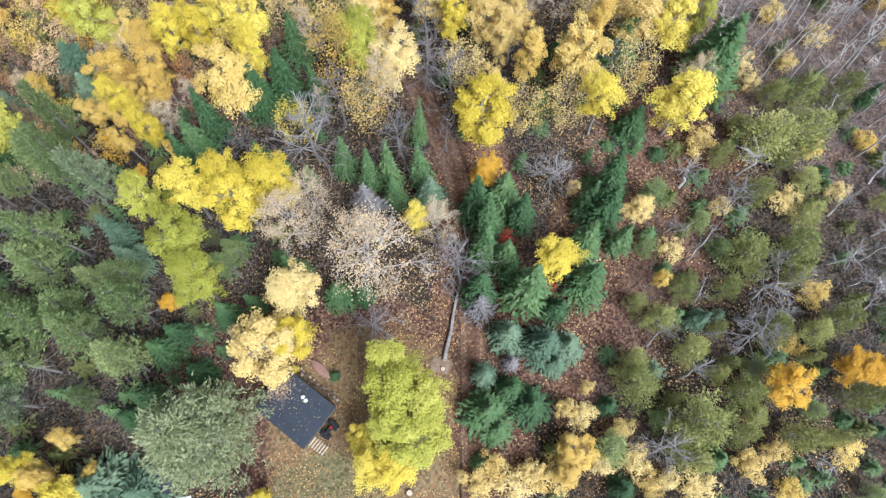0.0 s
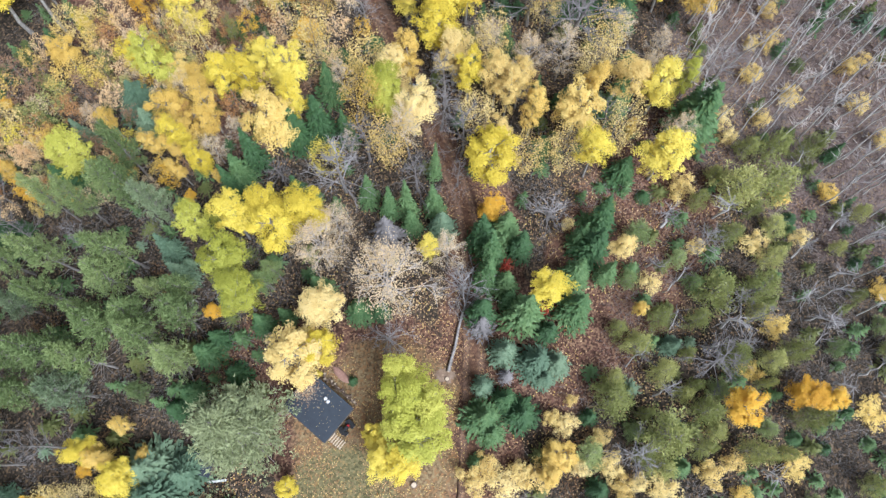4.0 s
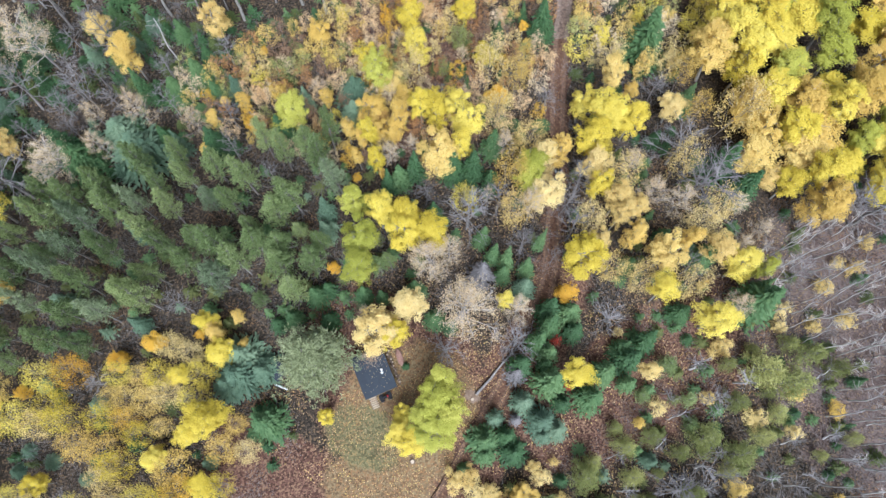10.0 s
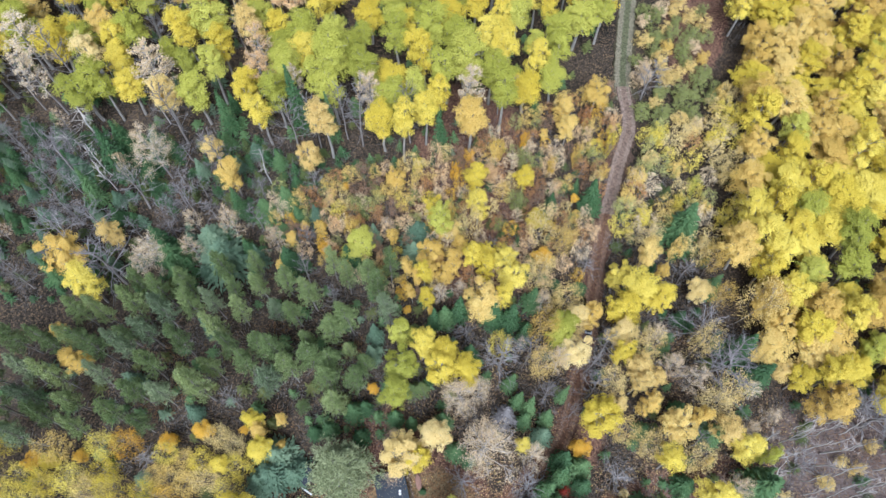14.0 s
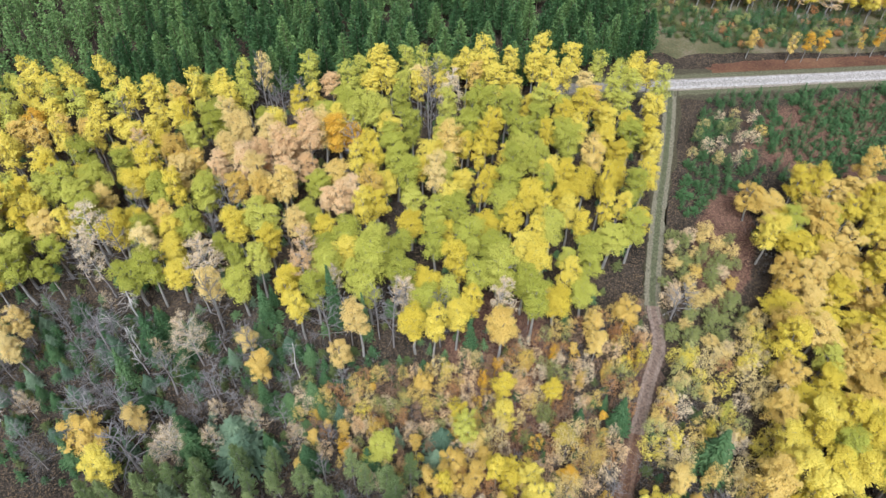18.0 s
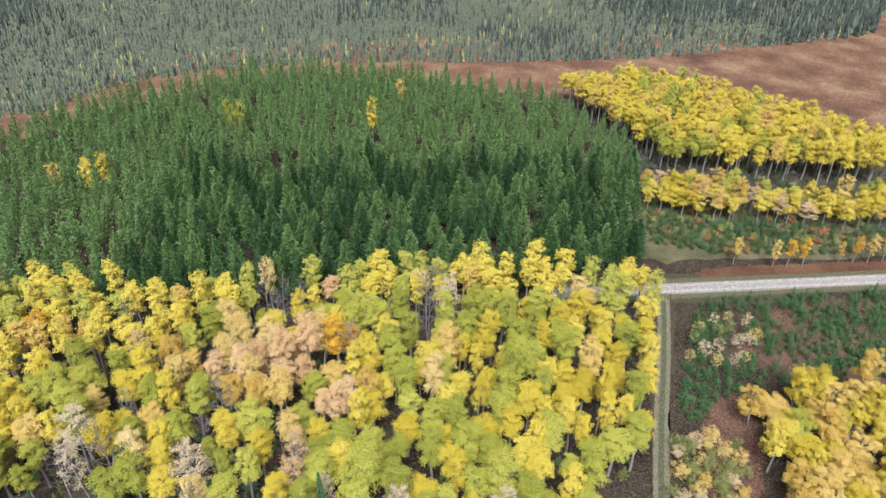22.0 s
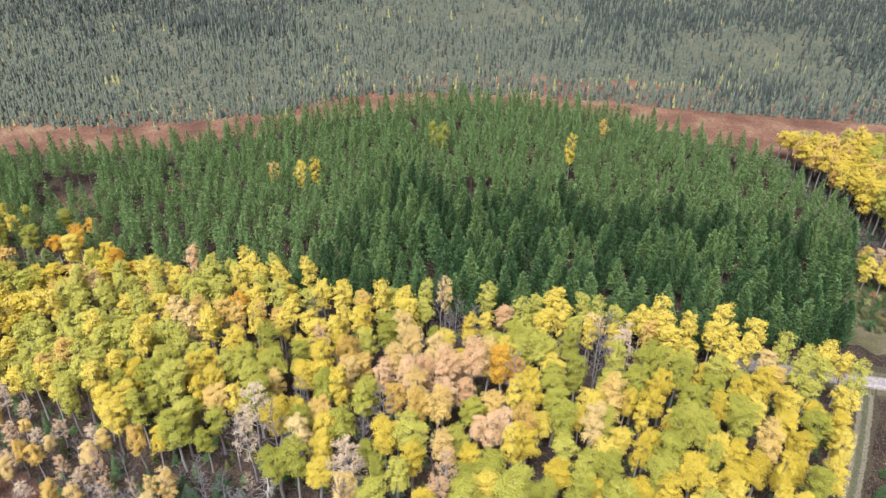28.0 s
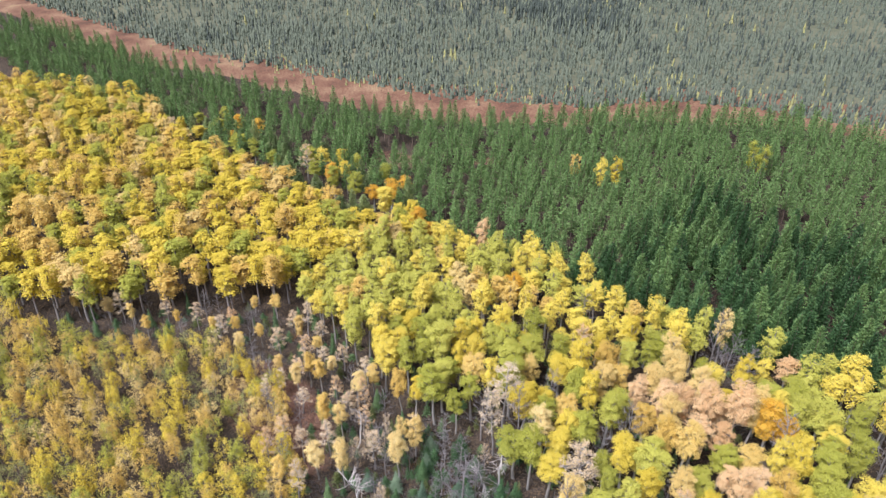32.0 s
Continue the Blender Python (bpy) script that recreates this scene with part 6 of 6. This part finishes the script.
# small shed beneath the large pine
SHED = Matrix.Translation((-25.6, -1.7, 0)) @ Matrix.Rotation(radians(-12), 4, "Z")
shed = thing("shed", SHED, "small board shed with a dark blue roof", "shed")
for sx, sy, px, py in ((2.0, 0.08, 0, 0.9), (2.0, 0.08, 0, -0.9), (0.08, 1.72, 0.96, 0), (0.08, 1.72, -0.96, 0)):
    part("wall", box(sx, sy, 2.0, Matrix.Translation((px, py, 1.0))), BOARD, shed)
part("roof", box(2.4, 2.2, 0.09, Matrix.Translation((0, 0, 2.12)) @ Matrix.Rotation(radians(5), 4, "X")), ROOF, shed, "dark blue sheet roof")
part("door", box(0.05, 0.7, 1.8, Matrix.Translation((1.03, 0, 0.95))), BOARD, shed)
plank = thing("plank", SHED @ Matrix.Translation((1.6, -1.4, 0.06)) @ Matrix.Rotation(radians(20), 4, "Z"), "pale loose plank lying beside the shed", "plank")
part("board", box(2.0, 0.22, 0.05), WHITE, plank)

# ring of stones and stumps
pit = thing("fire_pit", Matrix.Translation((-6.4, 3.0, 0.03)), "rough ring of grey stones round cold ashes", "fire pit")
for k in range(13):
    a = k / 13 * 2 * math.pi
    bm = bmesh.new()
    bmesh.ops.create_icosphere(bm, subdivisions=1, radius=0.15)
    for v in bm.verts:
        v.co *= r.uniform(0.8, 1.25)
    bm.transform(Matrix.Translation((0.6 * math.cos(a), 0.6 * math.sin(a), 0.08)) @ Matrix.Diagonal((1.2, 0.9, 0.75, 1)))
    part("stone", bm, STONE, pit)
part("ash_bed", tube(0.45, 0.4, 0.06, Matrix.Translation((0, 0, 0.03))), STONE, pit, "pale grey ashes")
for x, y, rad, hh in ((0.0, 8.5, 0.24, 0.3), (-3.1, -2.9, 0.3, 0.25)):
    st = thing("stump", Matrix.Translation((x, y, 0.03)), "freshly cut tree stump with a pale top", "stump")
    bm = tube(rad * 1.25, rad, hh, Matrix.Translation((0, 0, hh / 2)), 14)
    part("bark", bm, BROWN_BARK, st)
    part("cut_face", tube(rad * 0.9, rad * 0.88, 0.02, Matrix.Translation((0, 0, hh + 0.005)), 14), FRESH, st, "pale sawn face")
ring = [(0.0 + 1.1 * math.cos(a) * (1.3 if math.cos(a) < 0 else 0.8), 8.9 + 0.8 * math.sin(a)) for a in np.arange(8) * math.pi / 4]
patch("sawdust", [(float(a), float(b)) for a, b in ring], 0.115, SAWDUST, "pale sawdust round the stump", "sawdust", wobble=0.12)

# the felled tree: its trunk lies along the track with the bare crown still on
fallen = thing("felled_tree", Matrix.Translation((0.15, 9.3, 0.3)) @ Matrix.Rotation(radians(-11.5), 4, "Z"), "felled grey tree lying along the track, bare crown", "felled tree")
rr = np.random.default_rng(60)
pts = [np.array([rr.normal(0, 0.05), k * 1.55, 0.05 + 0.03 * k]) for k in range(9)]
trunk_bits = []
for k in range(8):
    trunk_bits.append((*limb(pts[k], pts[k + 1], 0.21 - 0.017 * k, 0.21 - 0.017 * (k + 1), 8), 0))
ob = new("trunk", np_mesh("trunk", trunk_bits, [GREY_BARK]))
ob.parent = fallen
ob = part("cut_face", tube(0.2, 0.2, 0.02, Matrix.Translation((pts[0][0], -0.01, 0.05)) @ Matrix.Rotation(radians(90), 4, "X"), 12), FRESH, fallen, "pale sawn butt")
bits = []
for k in range(24):
    f = 0.45 + 0.55 * k / 23
    o = np.array([0, 12.4 * f, 0.25])
    a = (1 if k % 2 else -1) * rr.uniform(0.4, 1.0)
    d = unit(np.array([a, rr.uniform(0.5, 1.1), rr.uniform(-0.05, 0.9)]))
    ln = rr.uniform(1.4, 3.0) * (1.25 - 0.6 * f)
    e = o + d * ln
    bits.append((*limb(o, e, 0.045, 0.014, 4), 0))
    for _ in range(6):
        p = o + (e - o) * rr.uniform(0.3, 0.95)
        d2 = unit(d + rr.normal(size=3) * 0.5)
        q = p + d2 * ln * rr.uniform(0.25, 0.5)
        q[2] = max(q[2], 0.05)
        bits.append((*limb(p, q, 0.018, 0.006, 3), 0))
        for _ in range(3):
            p3 = p + (q - p) * rr.uniform(0.2, 1)
            q3 = p3 + unit(d2 + rr.normal(size=3) * 0.7) * ln * 0.2
            q3[2] = max(q3[2], 0.04)
            bits.append((*limb(p3, q3, 0.009, 0.004, 3), 0))
ob = new("bare_crown", np_mesh("bare_crown", bits, [LEAF["grey"]]))
ob.parent = fallen


# fallen leaves on the ground and on the roof
def leaf_litter(name, spots, size, colours, label, z, seed, m=None):
    q = np.random.default_rng(seed)
    P = np.array([(x, y, z + q.uniform(0, 0.03)) for x, y in spots])
    N = unit(q.normal(0, 0.28, (len(P), 3)) + [0, 0, 1])
    Dv = unit(np.cross(N, q.normal(size=(len(P), 3))))
    v, f = blades(P, Dv, np.cross(N, Dv), size * q.uniform(0.6, 1.4, len(P)), size * 0.75 * q.uniform(0.6, 1.3, len(P)))
    if m is not None:
        v = (np.c_[v, np.ones(len(v))] @ np.array(m).T)[:, :3]
    me = np_mesh(name, [(v, f, 0)], [LEAF[c] for c in colours])
    me.polygons.foreach_set("material_index", q.integers(0, len(colours), len(f)))
    return tagged(new(name, me), label, "fallen leaves", kind="stuff")


q = np.random.default_rng(61)
spots = [(x, y) for x, y in q.uniform((-19, -12), (6, 18), (30000, 2)) if inside(CLEARING, x, y) and noise.noise(Vector((x * 0.25, y * 0.25, 0))) + 0.35 > q.uniform(0, 0.6)]
leaf_litter("clearing_leaves", spots, 0.072, ["brown", "brown", "brown", "rust", "peach", "palegold"], "brown and gold leaves strewn over the clearing", 0.02, 62)
spots = [(x, y) for x, y in q.uniform((-26, -12), (38, 55), (60000, 2)) if not inside(CLEARING, x, y) and noise.noise(Vector((x * 0.2, y * 0.2, 5))) + 0.3 > q.uniform(0, 0.6)]
leaf_litter("wood_leaves", spots, 0.085, ["brown", "brown", "rust", "brown", "peach", "gold"], "brown and gold leaves on the forest floor", 0.02, 63)
spots = [(-W / 2 - 0.2 + abs(q.normal(0, 0.9)), q.normal(0.7, 0.8)) for _ in range(900)]
spots = [(x, y) for x, y in spots if abs(y) < D / 2 + 0.2 and x < 1]
leaf_litter("roof_leaves", spots, 0.05, ["brown", "rust", "pale"], "dry brown leaves drifted on the cabin roof", 0.075, 64, CAB @ SLOPE)
spots = [(q.uniform(-W / 2, W / 2), q.uniform(-D / 2, D / 2)) for _ in range(70)]
leaf_litter("roof_yellow_leaves", spots, 0.04, ["palegold", "pale"], "scattered yellow leaves on the cabin roof", 0.075, 65, CAB @ SLOPE)
